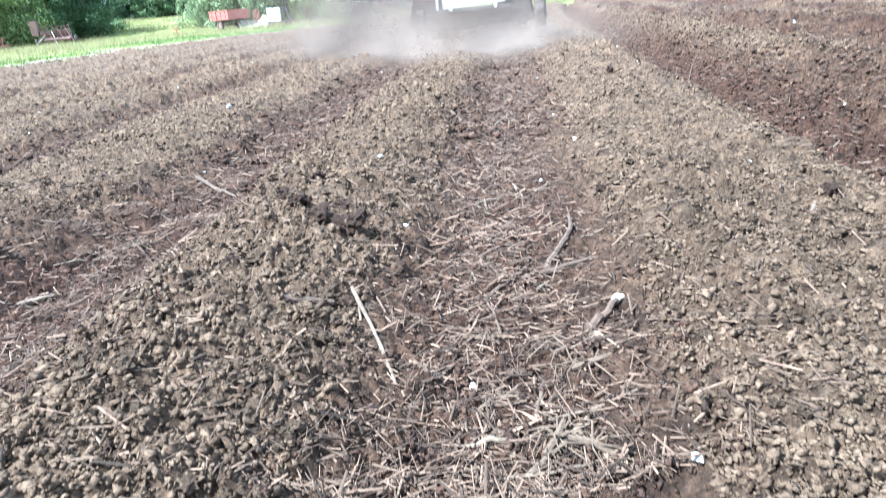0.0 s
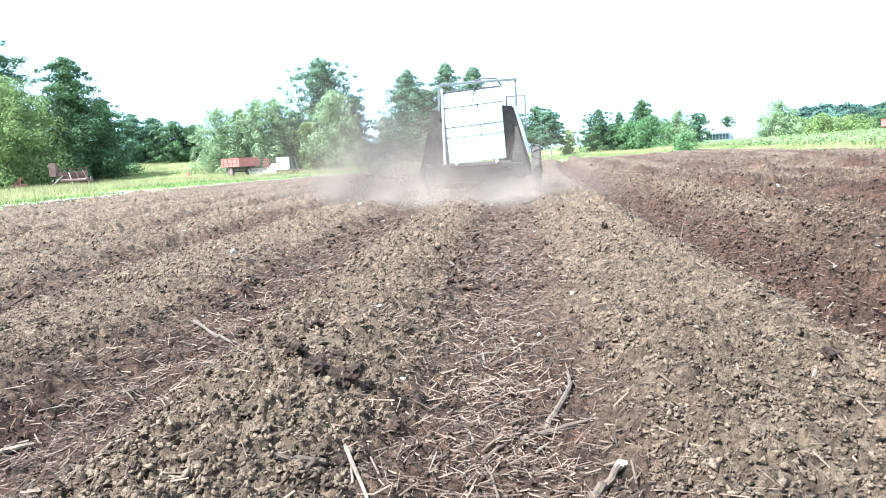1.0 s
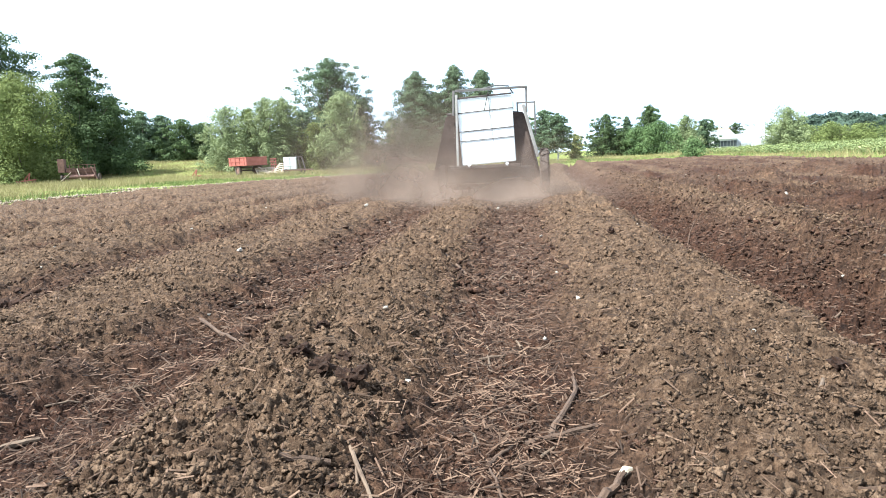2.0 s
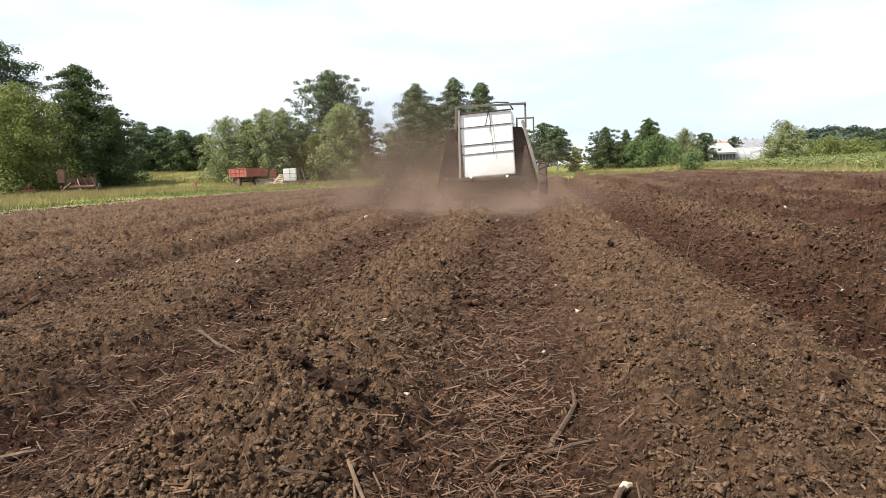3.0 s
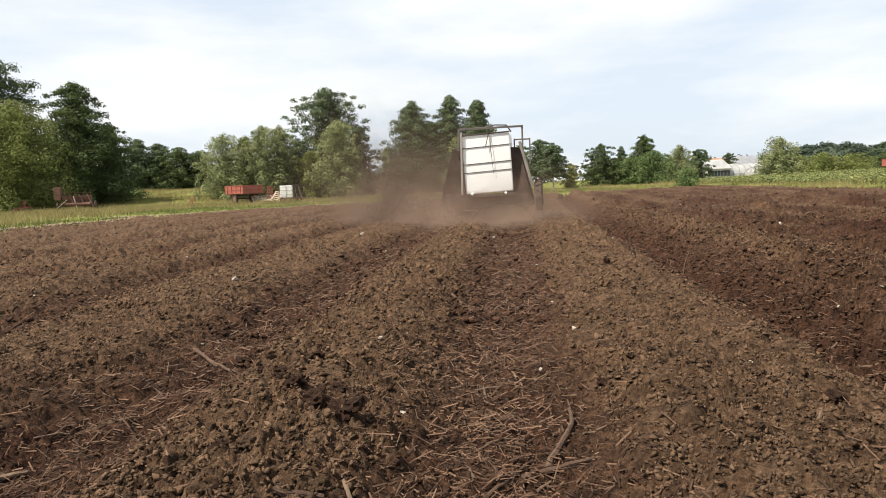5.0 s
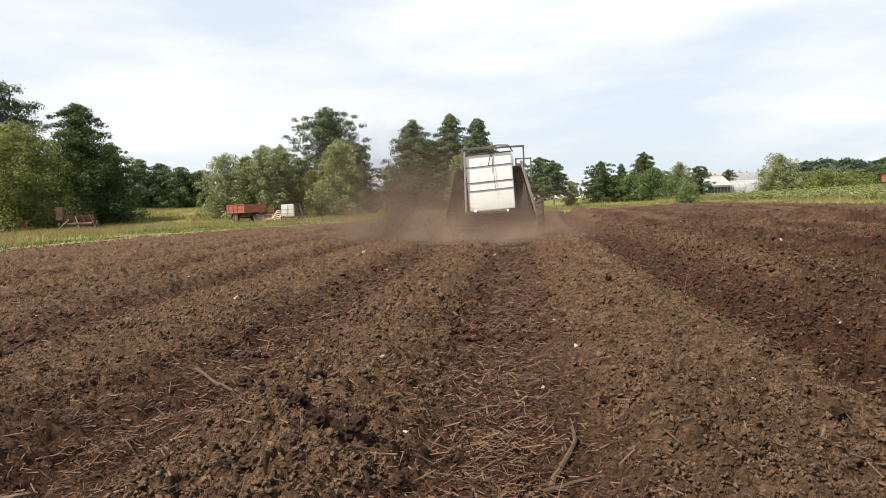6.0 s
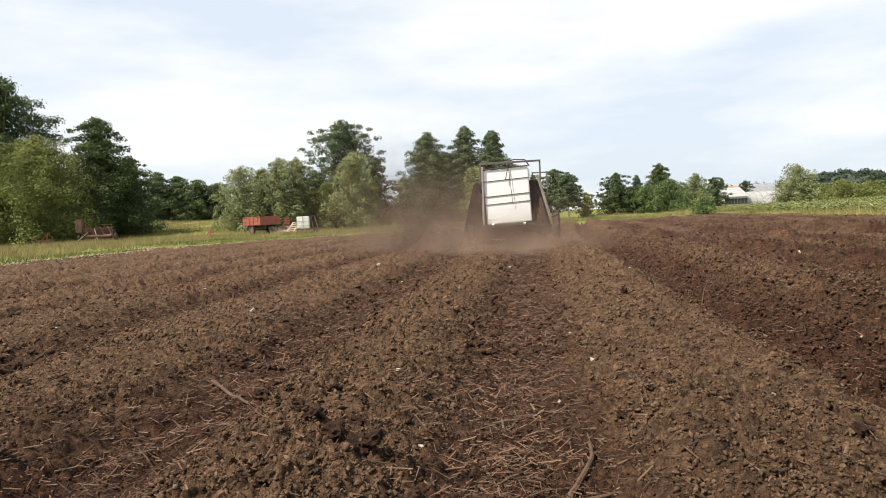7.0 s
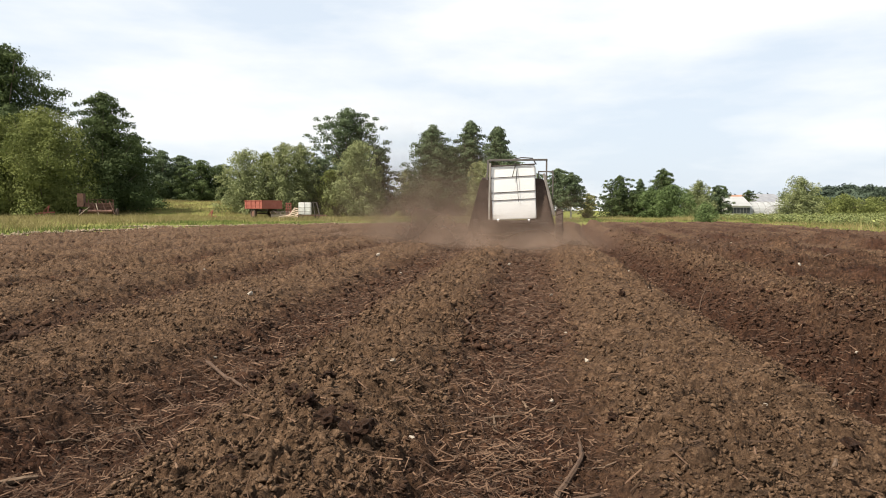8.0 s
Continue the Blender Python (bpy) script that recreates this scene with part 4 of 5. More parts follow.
def slat_panel(m, w, h, label, mat, name="pallet"):
    """A leaning frame of slats."""
    ob = thing(name, m, label, "pallet")
    for z in np.linspace(0.05, h - 0.05, 6):
        part("slat", box(bmesh.new(), (-w / 2, -0.012, z - 0.04), (w / 2, 0.012, z + 0.04), Matrix(), 0.006), mat, ob)
    for x in (-w / 2 + 0.06, 0, w / 2 - 0.06):
        part("batten", box(bmesh.new(), (x - 0.04, 0.014, 0), (x + 0.04, 0.08, h), Matrix(), 0.006), mat, ob)
    return ob


def caged_tank(m):
    ob = thing("water_tank", m, "white plastic water tank on a low steel cart in the grass", "tank")
    part("tank", box(bmesh.new(), (-0.6, -0.5, 0.35), (0.4, 0.5, 1.35), Matrix(), 0.06), white_tank, ob)
    for x in (-0.62, -0.1, 0.42):
        part("cage_bar", beam(bmesh.new(), (x, -0.52, 0.3), (x, -0.52, 1.38), 0.025, 0.025), dusty_steel, ob)
    for z in (0.6, 0.95, 1.36):
        part("cage_bar", beam(bmesh.new(), (-0.62, -0.525, z), (0.42, -0.525, z), 0.02, 0.02), dusty_steel, ob)
    for a, b in (((0.42, -0.5, 1.36), (0.85, -0.5, 1.36)), ((0.85, -0.5, 1.36), (1.1, -0.5, 0.3)), ((0.62, -0.5, 1.3), (0.72, -0.5, 0.35)), ((0.42, 0.5, 1.36), (0.85, 0.5, 1.36)), ((0.85, 0.5, 1.36), (1.1, 0.5, 0.3))):
        part("frame_rail", beam(bmesh.new(), a, b, 0.05, 0.05), dusty_steel, ob)
    part("cart_bed", box(bmesh.new(), (-0.7, -0.55, 0.22), (1.7, 0.55, 0.32), Matrix(), 0.015), rust, ob)
    for x in (-0.45, 0.9):
        for s in (-0.5, 0.5):
            bm = wheel_mesh(bmesh.new(), (0, 0, 0), 0.2, 0.12)
            bm.transform(Matrix.Translation((x, s, 0.2)) @ Matrix.Rotation(radians(90), 4, "Z"))
            part("wheel", bm, rubber, ob)
    return ob


def rusty_implement(m):
    """An old harvesting implement: a slatted rear frame, a tall elevator box and bent tines."""
    ob = thing("old_implement", m, "rusty old farm implement with slatted frame in long grass", "farm implement")
    for x in (-0.6, 0.1, 0.75, 1.3):
        part("upright", beam(bmesh.new(), (x, 0, 0.25), (x, 0, 1.5), 0.07, 0.06), rust, ob)
    for z in (1.5, 1.22, 0.95, 0.72, 0.5):
        part("slat", beam(bmesh.new(), (-0.7, -0.04, z), (1.4, -0.04, z - 0.02), 0.06, 0.03), rust, ob)
    part("elevator_box", box(bmesh.new(), (-1.45, -0.1, 0.9), (-0.95, 0.5, 2.0), Matrix(), 0.03), rust, ob)
    part("cover", box(bmesh.new(), (-1.1, 0.0, 0.7), (-0.4, 0.6, 1.05), Matrix.Rotation(radians(12), 4, "Y"), 0.05), rust, ob)
    for k in range(6):
        x = -0.9 + 0.42 * k
        part("tine", tube(bmesh.new(), [(x, 0, 0.7), (x - 0.12, -0.25, 0.55), (x - 0.2, -0.3, 0.25), (x - 0.05, -0.25, 0.0)], 0.03, 6), rust, ob)
    part("hopper", box(bmesh.new(), (-0.5, 0.06, 0.5), (1.25, 0.75, 1.18), Matrix.Rotation(radians(-3), 4, "Y"), 0.05), rust, ob)
    part("roller", bar(bmesh.new(), (-0.55, -0.28, 0.52), (1.3, -0.28, 0.52), 0.13, 14), rust, ob)
    for x in (-0.3, 0.45, 1.05):
        part("brace", beam(bmesh.new(), (x, -0.08, 1.35), (x + 0.45, -0.34, 0.3), 0.08, 0.05), rust, ob)
    part("axle", bar(bmesh.new(), (-1.2, 0.2, 0.38), (1.5, 0.2, 0.38), 0.05), rust, ob)
    for x in (-1.25, 1.55):
        w = part("wheel", wheel_mesh(bmesh.new(), (x, 0.2, 0.38), 0.38, 0.16), rubber, ob)
        part("rim", bar(bmesh.new(), (x - 0.05, 0.2, 0.38), (x + 0.05, 0.2, 0.38), 0.24, 16), rust, w)
    part("strut", beam(bmesh.new(), (0.0, -0.1, 1.2), (0.35, -0.5, 0.0), 0.07, 0.05), rail_pale, ob)
    part("strut", beam(bmesh.new(), (-0.5, -0.1, 0.9), (-1.4, -0.5, 0.05), 0.07, 0.05), rail_pale, ob)
    return ob


def small_plough(m, label):
    ob = thing("small_plough", m, label, "farm implement")
    part("beam", beam(bmesh.new(), (-0.7, 0, 0.35), (0.7, 0, 0.45), 0.12, 0.1), red_paint, ob)
    part("mast", beam(bmesh.new(), (0.15, 0, 0.4), (0.3, 0, 1.0), 0.09, 0.09), red_paint, ob)
    part("mast", beam(bmesh.new(), (-0.2, 0, 0.4), (0.28, 0, 0.98), 0.06, 0.06), red_paint, ob)
    for x in (-0.55, 0.0, 0.55):
        part("share", box(bmesh.new(), (x - 0.16, -0.05, 0.0), (x + 0.16, 0.02, 0.34), Matrix.Rotation(radians(9), 4, "X"), 0.03), rust, ob)
    return ob


trailer(pose(-15.5, 57.5, top(-15.5, 57.5) - 0.02, 0, 0, -46), "faded red farm tipping trailer parked in long grass")
# second trailer is a guess, added for an unclear red shape there
trailer(pose(45.3, 62.5, top(45.3, 62.5) - 0.3, 0, 0, 8), "unclear red shape beyond the crop rows, built as a farm trailer")
slat_panel(pose(-13.5, 58.2, top(-13.5, 58.2), -8, 0, 10), 0.5, 1.35, "faded red board leaning by a trailer", red_paint, "loose_board")
slat_panel(pose(-13.6, 56.3, top(-13.6, 56.3), -62, 0, 24), 1.7, 1.2, "pale slatted wooden pallet lying in the grass", rail_pale)
slat_panel(pose(-12.7, 56.6, top(-12.7, 56.6), -48, 12, -16), 1.2, 1.2, "pale slatted wooden pallet leaning on another", rail_pale)
caged_tank(pose(-11.5, 56.0, top(-11.5, 56.0) - 0.02, 0, 0, 8))
rusty_implement(pose(-29.1, 56.0, top(-29.1, 56.0) - 0.03, 0, 0, 12))
small_plough(pose(-32.5, 54.5, top(-32.5, 54.5) - 0.03, 0, 0, 20), "small red plough rusting in the grass")
small_plough(pose(-20.6, 58.8, top(-20.6, 58.8) - 0.35, 0, 0, -10), "small rusty plough half hidden by dry grass")


# ---------------------------------------------------------------- far buildings
def polytunnel(m, w, length, h, label):
    ob = thing("polytunnel", m, label, "polytunnel", "polytunnels beyond the crop")
    n, steps = 14, 8
    arc = [(math.cos(math.pi * k / n) * w / 2, math.sin(math.pi * k / n) ** 0.8 * h) for k in range(n + 1)]
    bm = bmesh.new()
    rows = []
    for j in range(steps + 1):
        y = length * j / steps
        rows.append([bm.verts.new((x, y, z)) for x, z in arc])
    for u, v in zip(rows, rows[1:]):
        for k in range(n):
            bm.faces.new((u[k], u[k + 1], v[k + 1], v[k]))
    bm.faces.new(rows[0])
    bm.faces.new(rows[-1][::-1])
    bmesh.ops.solidify(bm, geom=bm.faces[:], thickness=0.02)
    part("skin", bm, film_white, ob)
    for j in range(steps + 1):
        part("hoop", tube(bmesh.new(), [(x * 1.01, length * j / steps, z * 1.01 + 0.01) for x, z in arc], 0.015, 5), dusty_steel, ob)
    # dark plate added to paint the unlit opening on the closed end
    part("opening_panel", box(bmesh.new(), (-0.9, -0.05, 0), (0.9, 0.0, h * 0.75), Matrix(), 0.01), glass_dark, ob)
    return ob


def house(m, w, d, wall, roof, mat, label):
    ob = thing("house", m, label, "house")
    part("wall", box(bmesh.new(), (-w / 2, -d / 2, 0), (w / 2, d / 2, wall)), wall_pale, ob)
    bm = bmesh.new()
    o = 0.3
    a = [bm.verts.new(v) for v in ((-w / 2 - o, -d / 2 - o, wall - 0.15), (w / 2 + o, -d / 2 - o, wall - 0.15), (w / 2 + o, d / 2 + o, wall - 0.15), (-w / 2 - o, d / 2 + o, wall - 0.15))]
    e = [bm.verts.new((-w / 2 - o, 0, wall + roof)), bm.verts.new((w / 2 + o, 0, wall + roof))]
    for f in ((a[0], a[1], e[1], e[0]), (a[2], a[3], e[0], e[1]), (a[3], a[0], e[0]), (a[1], a[2], e[1]), (a[3], a[2], a[1], a[0])):
        bm.faces.new(f)
    part("roof", bm, mat, ob)
    for k in range(4):
        x = -w / 2 + w * (k + 0.5) / 4
        win = part("window", box(bmesh.new(), (x - 0.5, -d / 2 - 0.06, wall * 0.45), (x + 0.5, -d / 2 + 0.02, wall * 0.45 + 1.2), Matrix(), 0.02), wall_pale, ob)
        part("pane", box(bmesh.new(), (x - 0.42, -d / 2 - 0.075, wall * 0.45 + 0.08), (x + 0.42, -d / 2 - 0.062, wall * 0.45 + 1.12)), glass_dark, win)
    return ob


def shed(m, w, d, h, label):
    """A low glasshouse-like shed with a pitched pale roof."""
    ob = thing("greenhouse", m, label, "greenhouse")
    part("wall", box(bmesh.new(), (-w / 2, -d / 2, 0), (w / 2, d / 2, h)), wall_pale, ob)
    bm = bmesh.new()
    a = [bm.verts.new(v) for v in ((-w / 2 - 0.2, -d / 2 - 0.2, h), (w / 2 + 0.2, -d / 2 - 0.2, h), (w / 2 + 0.2, d / 2, h + 1.2), (-w / 2 - 0.2, d / 2, h + 1.2))]
    bm.faces.new(a)
    bmesh.ops.solidify(bm, geom=bm.faces[:], thickness=0.08)
    part("roof", bm, film_white, ob)
    for k in range(7):
        x = -w / 2 + w * (k + 0.5) / 7
        part("pane", box(bmesh.new(), (x - w / 16, -d / 2 - 0.03, 0.3), (x + w / 16, -d / 2 - 0.005, h - 0.25)), glass_dark, ob)
    return ob


def low(x, y):
    return float(land(np.array([x * 1.0]), np.array([y * 1.0]))[0]) - 0.05


polytunnel(pose(44.6, 86, low(41, 86), 0, 0, 90), 4.2, 6.4, 1.75, "long low white polytunnel beyond the crop field")
polytunnel(pose(41.5, 80.5, low(41.5, 80.5), 0, 0, -4), 3.0, 3.2, 1.25, "small white polytunnel with an open arched end")
shed(pose(37.0, 85, low(37, 85), 0, 0, -4), 2.8, 3, 1.25, "low pale greenhouse with dark panes")
house(pose(62.6, 132, low(62.6, 132) - 0.2, 0, 0, 8), 5.4, 6, 2.4, 1.6, roof_grey, "far pale house with a grey slate roof")
house(pose(64.5, 150, low(64.5, 150) - 1.0, 0, 0, -14), 7, 6, 3.0, 2.0, roof_red, "far house with a brown tiled roof among trees")


# ---------------------------------------------------------------- loose things on the soil
def stone_mesh(name, seed, mat, flat=0.8, lobes=1, points=16, inner=0.72):
    """An angular, broken lump about 1 m across, to be scaled; lobes: how many pieces cling together."""
    r = np.random.default_rng(seed)
    bm = bmesh.new()
    for k in range(lobes):
        c = Vector(r.normal(size=3)) * (0.0 if lobes == 1 else 0.21)
        c.z *= 0.6
        d = r.normal(size=(points, 3))
        d /= np.linalg.norm(d, axis=1, keepdims=True)
        d *= r.uniform(inner, 1.0, (points, 1)) * r.uniform(0.7 if inner > 0.6 else 0.5, 1.25, 3) * (0.5 if lobes == 1 else r.uniform(0.15, 0.34))
        vs = [bm.verts.new(c + Vector((q[0], q[1], q[2] * flat))) for q in d]
        out = bmesh.ops.convex_hull(bm, input=vs)
        bmesh.ops.delete(bm, geom=[g for g in out["geom_interior"] if isinstance(g, bmesh.types.BMVert)], context="VERTS")
    bmesh.ops.triangulate(bm, faces=bm.faces[:])
    me = bpy.data.meshes.new(name)
    bm.to_mesh(me)
    bm.free()
    me.materials.append(mat)
    return me


def rough_clod(name, seed, mat):
    """One rough, crumbly lump, about 1 m across, to be scaled."""
    r = np.random.default_rng(seed)
    bm = bmesh.new()
    bmesh.ops.create_icosphere(bm, subdivisions=3, radius=0.5)
    off = Vector(r.uniform(-50, 50, 3))
    for v in bm.verts:
        d = v.co.normalized()
        k = 0.85 + 0.55 * noise.noise(d * 1.6 + off) + 0.42 * noise.noise(d * 4.0 + off) + 0.28 * noise.noise(d * 9.0 + off)
        k -= 0.25 * abs(noise.noise(d * 2.7 - off))
        v.co = Vector((d.x * 0.5 * k, d.y * 0.44 * k, d.z * 0.34 * k))
    me = bpy.data.meshes.new(name)
    bm.to_mesh(me)
    bm.free()
    me.materials.append(mat)
    return me


BIG_DRY = [rough_clod("soil_clod", 400 + i, clod_dry) for i in range(8)]
BIG_WET = [rough_clod("soil_clod", 420 + i, clod_wet) for i in range(6)]
CLOD_DRY = [stone_mesh("soil_clod", 300 + i, clod_dry, 0.7, 5, 8, 0.5) for i in range(8)]
CLOD_WET = [stone_mesh("soil_clod", 320 + i, clod_wet, 0.75, 5, 8, 0.5) for i in range(6)]
CRUMB_DRY = [stone_mesh("crumb", 360 + i, clod_dry, 0.7, 1, 8, 0.5) for i in range(16)]
CRUMB_WET = [stone_mesh("crumb", 380 + i, clod_wet, 0.75, 1, 8, 0.5) for i in range(14)]
STONE = [stone_mesh("field_stone", 340 + i, stone_mat, 0.7) for i in range(5)]


def lay(name, me, x, y, size, r, label, category, group, sink=0.3):
    ob = new(name, me)
    z = top(x, y)
    ob.matrix_basis = pose(x, y, z + size * (0.35 - sink * 0.6), r.uniform(-25, 25), r.uniform(-25, 25), r.uniform(0, 360)) @ Matrix.Diagonal((size, size * r.uniform(0.8, 1.2), size, 1))
    return tagged(ob, label, category, group)


def loose_pieces():
    r = np.random.default_rng(77)
    known = [(-1.63, 5.53, 0.075), (-1.02, 10.3, 0.10), (0.78, 3.6, 0.040), (-0.25, 3.12, 0.035), (0.50, 3.09, 0.035), (0.85, 4.6, 0.035),
             (1.02, 6.3, 0.05), (-0.2, 6.6, 0.05), (2.95, 4.7, 0.05), (0.42, 0.95, 0.035), (1.0, 10.2, 0.07), (2.2, 7.9, 0.06), (-0.12, 2.3, 0.03),
             (-3.2, 5.4, 0.045), (-0.6, 9.2, 0.06), (1.25, 2.55, 0.03), (4.4, 8.2, 0.07), (-2.9, 8.0, 0.05), (0.05, 1.35, 0.03)]
    for x, y, s in known:
        lay("field_stone", STONE[r.integers(5)], x, y, s, r, "small pale stone lying on tilled soil", "stone", "stones on the field", 0.1)
    for k in range(26):
        y = 3.5 + 16 * r.random() ** 1.4
        x = r.uniform(-0.75, 0.75) * y
        lay("field_stone", STONE[r.integers(5)], x, y, r.uniform(0.012, 0.028) * (1 + y * 0.06), r, "small pale stone lying on tilled soil", "stone", "stones on the field", 0.2)
    # dark moist clods that stand out
    for x, y, s in ((0.66, 2.57, 0.05), (-0.31, 2.14, 0.12), (-0.42, 2.25, 0.10), (-0.52, 2.42, 0.09), (-0.36, 2.4, 0.07), (-0.64, 1.89, 0.07), (-0.6, 2.6, 0.08),
                    (1.55, 5.77, 0.08), (1.42, 5.75, 0.06), (-0.72, 2.75, 0.06), (-2.66, 4.06, 0.16), (-2.78, 4.12, 0.12), (-0.5, 2.8, 0.07), (-0.27, 2.12, 0.09),
                    (1.25, 2.0, 0.07), (-0.95, 3.3, 0.1)):
        lay("soil_clod", BIG_WET[r.integers(6)], x, y, s, r, "dark moist lump of earth on the bed", "clod", "dark clods", 0.25)
    for k in range(330):
        y = 0.9 + 3.2 * r.random() ** 1.4
        x = r.uniform(-0.72, 0.72) * y
        if furrow_share(np.array([x]), np.array([y]))[0] > 0.45:
            continue
        lay("soil_clod", BIG_DRY[r.integers(8)], x, y, r.uniform(0.02, 0.045) if x > 0.2 else r.uniform(0.022, 0.065), r, "dry brown lump of earth on the bed", "clod", "dry clods", 0.3)


def crumble(name, n, size_lo, size_hi, reach, mats, label, seed, wet, start=0.72, strip=None):
    """Countless clods over the beds, joined."""
    r = np.random.default_rng(seed)
    y = start + (reach - start) * r.random(n) ** 1.7
    x = r.uniform(-1, 1, n) * (0.78 * y + 0.3) + r.normal(size=n) * 0.15
    if strip:
        x = strip[0] + r.normal(size=n) * strip[1] + 0.115 * y + 0.0013 * y * y
    c = across(x, y)
    # darker clods go where the moisture and painted-shade mask is high
    wet_shade = wet_shade_share(x, y)
    ok = (wet_shade > 0.35) if wet else (wet_shade < 0.5)
    if strip:
        ok = np.abs(c - strip[0]) < 2.2 * strip[1]
    x, y, c = x[ok], y[ok], c[ok]
    n = len(x)
    src = mats[0]
    allv, allf, base = [], [], 0
    z = ground_height(x, y)
    s = size_lo + (size_hi - size_lo) * r.random(n) ** 2.0
    s = s * (1 + 0.05 * np.minimum(y, 8)) * np.where((c < -0.25) & (c > -1.3), 1.0, 0.85)
    pick = r.integers(len(mats), size=n)
    for k, me in enumerate(mats):
        v0 = np.empty(len(me.vertices) * 3, np.float32)
        me.vertices.foreach_get("co", v0)
        v0 = v0.reshape(-1, 3)
        f0 = np.array([p.vertices[:] for p in me.polygons])
        q = np.where(pick == k)[0]
        a = r.uniform(0, 2 * math.pi, len(q))
        b = r.uniform(-0.5, 0.5, len(q))
        ca, sa, cb, sb = np.cos(a), np.sin(a), np.cos(b), np.sin(b)
        vx = v0[None, :, 0] * cb[:, None] + v0[None, :, 2] * sb[:, None]
        vz = -v0[None, :, 0] * sb[:, None] + v0[None, :, 2] * cb[:, None]
        vy = v0[None, :, 1]
        vv = np.stack([vx * ca[:, None] - vy * sa[:, None], vx * sa[:, None] + vy * ca[:, None], vz], -1) * s[q][:, None, None]
        vv = vv + np.stack([x[q], y[q], z[q] + s[q] * 0.16], -1)[:, None]
        ff = f0[None] + (np.arange(len(q)) * len(v0))[:, None, None] + base
        allv.append(vv.reshape(-1, 3))
        allf.append(ff.reshape(-1, 3))
        base += len(q) * len(v0)
    me = raw_mesh(name, np.concatenate(allv), np.concatenate(allf), src.materials[0])
    return tagged(new(name, me), label, "clods", kind="stuff")


def stick(pts, r0, mat, label, seed, name="stick"):
    """A bent, tapered stick with knots, lying on the soil."""
    r = np.random.default_rng(seed)
    pts = [Vector((x, y, top(x, y) * 0.6 + float(land(np.array([x]), np.array([y]))[0]) * 0.4 + r0 * 0.9 + dz)) for x, y, dz in pts]
    fine = []
    for a, b in zip(pts, pts[1:]):
        for k in range(4):
            fine.append(a.lerp(b, k / 4) + Vector(r.normal(size=3)) * r0 * 0.22)
    fine.append(pts[-1])
    rad = [r0 * (1.05 - 0.45 * i / len(fine)) * r.uniform(0.85, 1.15) for i in range(len(fine))]
    ob = part(name, tube(bmesh.new(), fine, rad, 7), mat, None)
    return tagged(ob, label, "stick", "sticks on the field")


def sticks():
    r = np.random.default_rng(31)
    brown, light = "weathered brown stick lying on tilled soil", "short pale dry stalk lying in the furrow"
    stick([(-0.26, 1.74, 0.0), (-0.18, 1.50, 0.012), (-0.13, 1.34, 0.0)], 0.006, stalk, "long split dry stalk lying on the soil", 1)
    stick([(0.33, 1.96, 0.0), (0.42, 2.14, 0.012), (0.48, 2.28, 0.015), (0.50, 2.45, 0.0)], 0.010, bark_stick, "curved weathered branch lying in the furrow", 2)
    stick([(0.24, 1.92, 0.0), (0.36, 1.94, 0.01), (0.48, 1.98, 0.0)], 0.010, bark_stick, brown, 3)
    body = stick([(0.36, 1.53, 0.0), (0.41, 1.57, 0.01), (0.46, 1.62, 0.012)], 0.013, bark_stick, "broken stick with a pale splintered end", 4)
    tip_z = body.data.vertices[-3].co.z
    part("broken_end", tube(bmesh.new(), [(0.452, 1.615, tip_z), (0.466, 1.628, tip_z + 0.006), (0.484, 1.636, tip_z + 0.004)], [0.010, 0.012, 0.006], 8), pale_wood, body, "pale splintered wood")
    stick([(0.05, 5.06, 0.0), (0.17, 4.65, 0.02), (0.32, 4.24, 0.0)], 0.012, bark_stick, brown, 5)
    stick([(-1.34, 3.67, 0.0), (-1.12, 3.36, 0.02), (-0.94, 3.12, 0.0)], 0.010, bark_stick, brown, 6)
    stick([(-0.43, 1.61, 0.0), (-0.30, 1.64, 0.01)], 0.011, bark_stick, brown, 7)
    stick([(1.57, 2.50, 0.0), (1.62, 2.43, 0.01), (1.70, 2.36, 0.0)], 0.013, bark_stick, brown, 8)
    stick([(-1.48, 2.14, 0.0), (-1.38, 2.19, 0.01)], 0.010, stalk, light, 9)
    stick([(2.44, 6.34, 0.0), (2.50, 6.43, 0.10), (2.58, 6.5, 0.19)], 0.006, bark_stick, "thin stick standing up from the furrow", 10)
    stick([(5.6, 10.0, 0.0), (6.0, 10.3, 0.12)], 0.012, stalk, "long pale stick sticking out of a clod", 11)
    stick([(1.10, 1.85, 0.0), (1.17, 1.95, 0.005)], 0.008, stalk, light, 12)
    stick([(0.55, 5.1, 0.0), (0.85, 5.3, 0.0)], 0.010, bark_stick, brown, 13)
    stick([(0.05, 1.24, 0.0), (0.10, 1.30, 0.01), (0.20, 1.27, 0.0)], 0.005, stalk, light, 14)
    stick([(0.12, 1.02, 0.0), (0.22, 1.10, 0.012), (0.30, 1.2, 0.0)], 0.006, stalk, light, 15)
    stick([(-1.0, 8.6, 0.0), (-0.7, 9.3, 0.02), (-0.5, 9.5, 0.0)], 0.014, bark_stick, brown, 16)
    for k in range(110):
        f = (-0.05, -0.05, -1.55, 1.72)[k % 4]
        y = 1.0 + 6.0 * r.random() ** 1.3
        x = f + 0.115 * y + r.normal() * 0.17
        a, L = r.uniform(0, math.pi), r.uniform(0.06, 0.22)
        stick([(x, y, 0.004), (x + math.cos(a) * L / 2, y + math.sin(a) * L / 2, r.uniform(0.0, 0.02)), (x + math.cos(a) * L, y + math.sin(a) * L, 0.004)],
              r.uniform(0.0035, 0.007), stalk if k % 3 else bark_stick, light if k % 3 else brown, 50 + k)


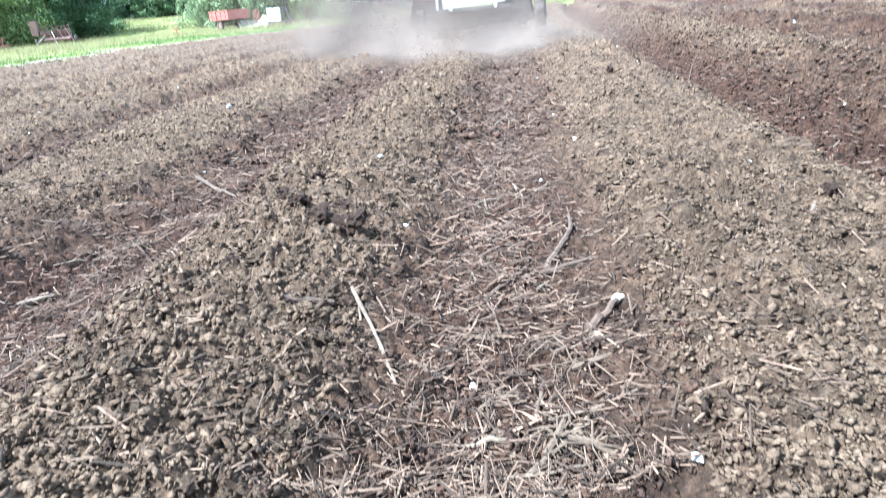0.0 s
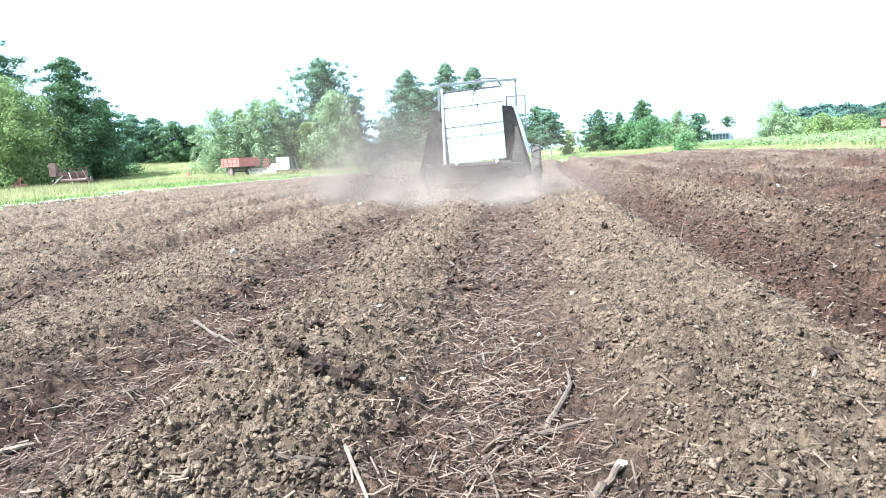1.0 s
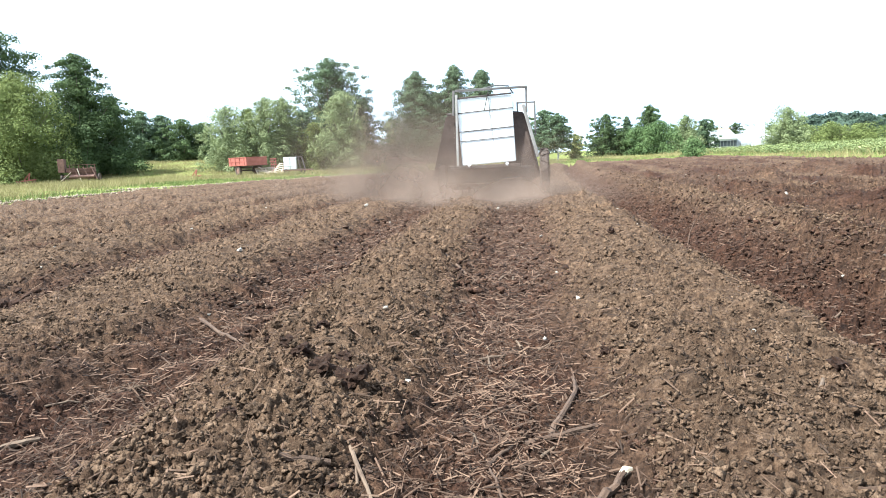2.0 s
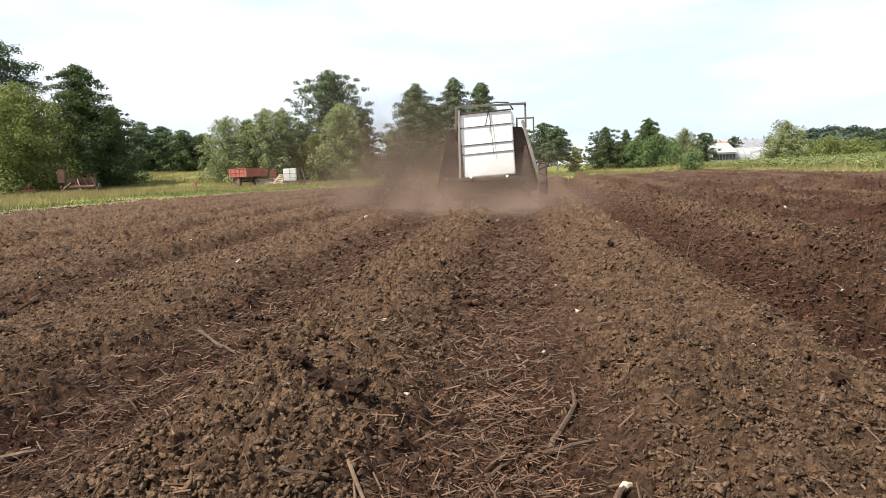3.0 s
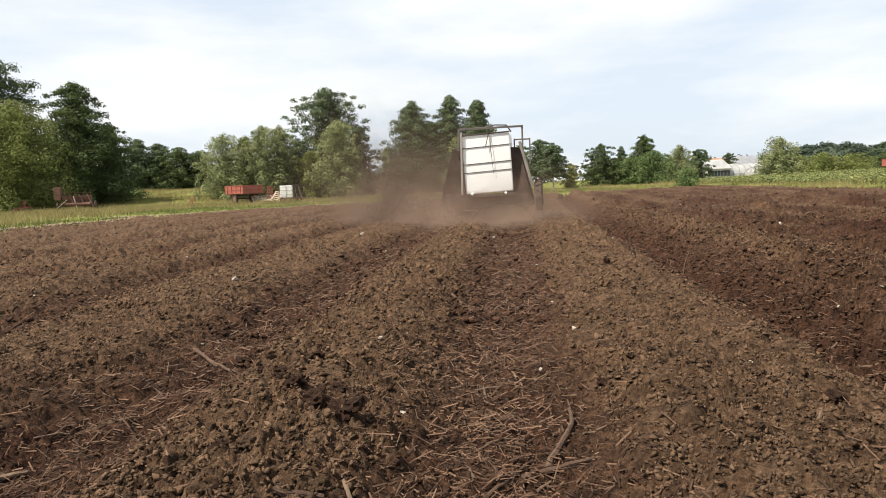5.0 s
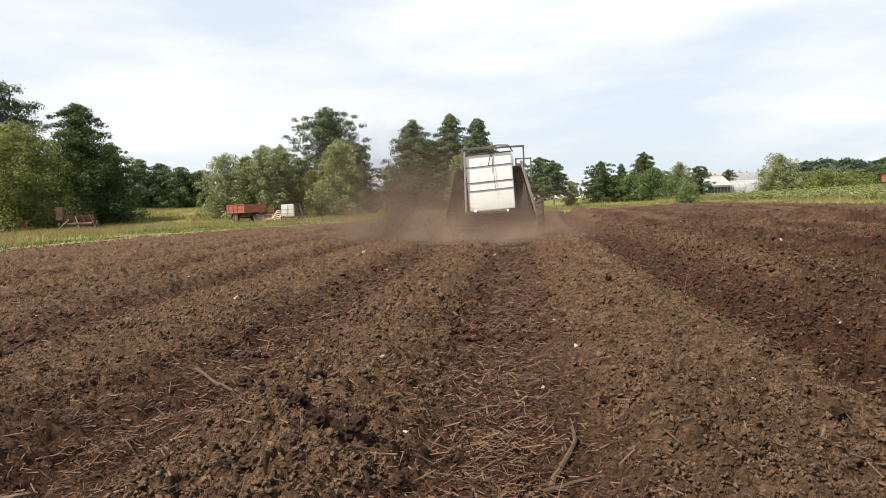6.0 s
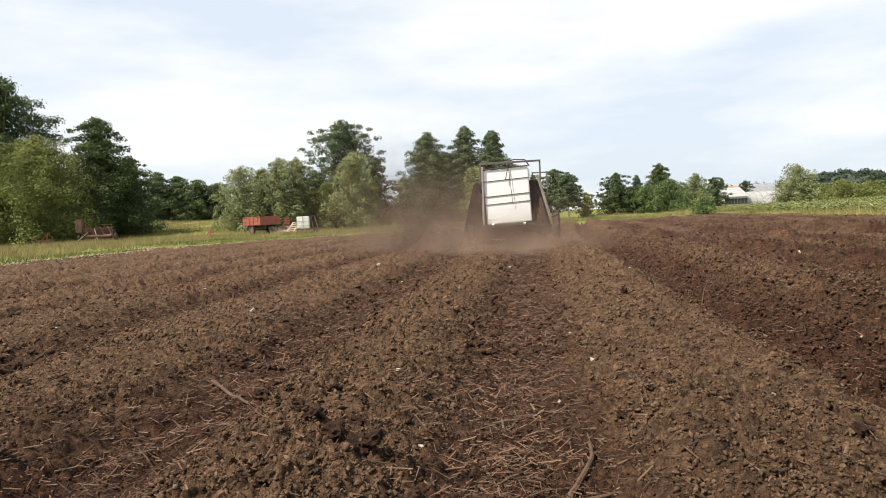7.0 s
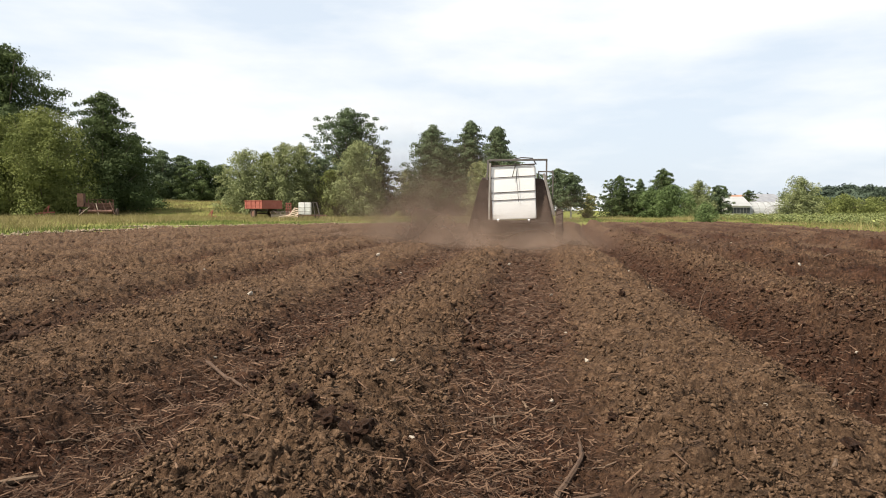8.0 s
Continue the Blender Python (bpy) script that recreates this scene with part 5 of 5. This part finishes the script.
def stubble(x, y, seed, spread_by=0.10):
    """An uprooted maize stub: a short stem with curved pale roots."""
    r = np.random.default_rng(seed)
    z = float(land(np.array([x]), np.array([y]))[0]) + 0.025
    ob = thing("maize_stubble", pose(x, y, z, 0, 0, r.uniform(0, 360)), "uprooted pale maize stub with curled dry roots", "stubble", "uprooted stubs")
    part("stem", tube(bmesh.new(), [(-0.05, 0, 0.0), (0, 0, 0.014), (0.045, 0.01, 0.02)], [0.007, 0.009, 0.006], 7), root_mat, ob)
    for k in range(9):
        a = k * 0.7 + r.uniform(-0.2, 0.2)
        L = spread_by * r.uniform(0.6, 1.3)
        pts = [(0, 0, 0.012), (math.cos(a) * L * 0.4, math.sin(a) * L * 0.4, r.uniform(0.01, 0.035)),
               (math.cos(a + 0.3) * L * 0.8, math.sin(a + 0.3) * L * 0.8, r.uniform(0.0, 0.02)), (math.cos(a + 0.6) * L, math.sin(a + 0.6) * L, -0.01)]
        part("root", tube(bmesh.new(), pts, [0.0026, 0.0022, 0.0016, 0.0008], 5), root_mat, ob)
    return ob


for k, (x, y) in enumerate(((0.29, 1.43), (0.33, 1.34), (0.20, 1.10), (0.26, 1.06), (-1.25, 2.6))):
    stubble(x, y, 500 + k)


def residue():
    """Chopped stalks and fibres that lie thick in the furrows, joined."""
    r = np.random.default_rng(32)
    n = 48000
    f = np.array([-0.06, -0.06, -0.06, -0.06, -1.55, -1.55, 1.8, 2.1, -3.45, -1.55])[r.integers(10, size=n)]
    y = 0.95 + 13 * r.random(n) ** 1.8
    x = f + 0.115 * y + 0.0013 * y * y + r.normal(size=n) * np.where(f < -1, 0.27, 0.21)
    k = n // 9
    x[:k], y[:k] = r.uniform(-0.7, 0.7, k) * y[:k], y[:k]
    a, L = r.uniform(0, math.pi * 2, n), (0.008 + 0.07 * r.random(n) ** 2.4) * (1 + 0.05 * y)
    tilt = r.normal(size=n) * 0.28
    d = np.stack([np.cos(a) * np.cos(tilt), np.sin(a) * np.cos(tilt), np.sin(tilt)], -1)
    p = np.stack([x, y, ground_height(x, y) + 0.006 + np.abs(np.sin(tilt)) * L * 0.4], -1)
    s = np.stack([-np.sin(a), np.cos(a), np.zeros(n)], -1)
    w = ((0.0006 + 0.0022 * r.random(n) ** 2) * (1 + 0.07 * y))[:, None]
    up = np.array([0, 0, 1.0])
    ring = [q + o for q in (p - d * L[:, None] / 2, p + d * L[:, None] / 2) for o in (s * w, up * w * 1.2, -s * w)]
    v = np.stack(ring, 1).reshape(-1, 3)
    fc = (np.array([(0, 1, 4, 3), (1, 2, 5, 4)])[None] + np.arange(n)[:, None, None] * 6).reshape(-1, 4)
    tagged(new("crop_residue", raw_mesh("crop_residue", v, fc, straw)), "chopped dry stalks and fibres lying in the furrows", "straw", kind="stuff")


loose_pieces()
crumble("fine_crumbs", 40000, 0.007, 0.034, 4.6, CRUMB_DRY, "fine dry brown crumbs of earth on the beds", 80, False)
crumble("crumbled_soil", 22000, 0.012, 0.055, 9.5, CRUMB_DRY, "countless dry brown crumbs of earth on the beds", 81, False)
crumble("earth_lumps", 2600, 0.025, 0.070, 11.0, CLOD_DRY, "dry brown lumps of earth strewn over the beds", 83, False)
crumble("moist_crumbs", 24000, 0.007, 0.036, 10.0, CRUMB_WET, "dark moist crumbs of earth in the furrows", 82, True)
crumble("moist_lumps", 2600, 0.025, 0.075, 14.0, CLOD_WET, "dark moist lumps of earth in the furrows", 84, True)
crumble("far_crumbs", 14000, 0.02, 0.070, 30.0, CRUMB_DRY, "dry brown crumbs of earth on the farther beds", 85, False, 4.5)
crumble("far_moist_lumps", 20000, 0.016, 0.085, 32.0, CRUMB_WET, "dark moist lumps of earth in the farther furrows", 86, True, 4.0)
crumble("trench_lumps", 6500, 0.012, 0.060, 15.0, CRUMB_WET, "dark moist lumps of earth heaped along the open trench", 87, True, 1.9, (1.83, 0.19))
crumble("ridge_crumbs", 8000, 0.012, 0.055, 16.0, CRUMB_DRY, "grey-brown crumbs of earth on the bed beside the trench", 88, False, 2.6, (2.52, 0.28))
sticks()
residue()


# ---------------------------------------------------------------- what moves
TILLER_ROWS = [
    (0.0, 0.692, 10.614, 0.016),
    (0.5, 0.755, 10.957, 0.025),
    (1.0, 0.807, 11.287, 0.017),
    (1.5, 0.876, 11.605, 0.015),
    (3.0, 1.005, 12.484, 0.004),
    (3.5, 1.050, 12.752, -0.001),
    (4.0, 1.112, 13.007, -0.009),
    (4.5, 1.145, 13.250, -0.009),
    (6.0, 1.251, 13.903, -0.009),
    (6.5, 1.307, 14.096, -0.026),
    (7.0, 1.338, 14.277, -0.032),
    (7.5, 1.379, 14.444, -0.023),
    (8.0, 1.434, 14.600, -0.023),
]


def motions():
    walk(tiller, [(t, pose(x, y, z, 0, 0, -10)) for t, x, y, z in TILLER_ROWS])
    for i, (ob, (m, s, k, l, d)) in enumerate(zip(clouds, DUST)):
        walk(ob, [(t, pose(x + d[0] * t, y + d[1] * t, d[2] * t, 0, 0, 3 * math.sin(t * 0.8 + i))) for t, x, y, z in TILLER_ROWS])


motions()
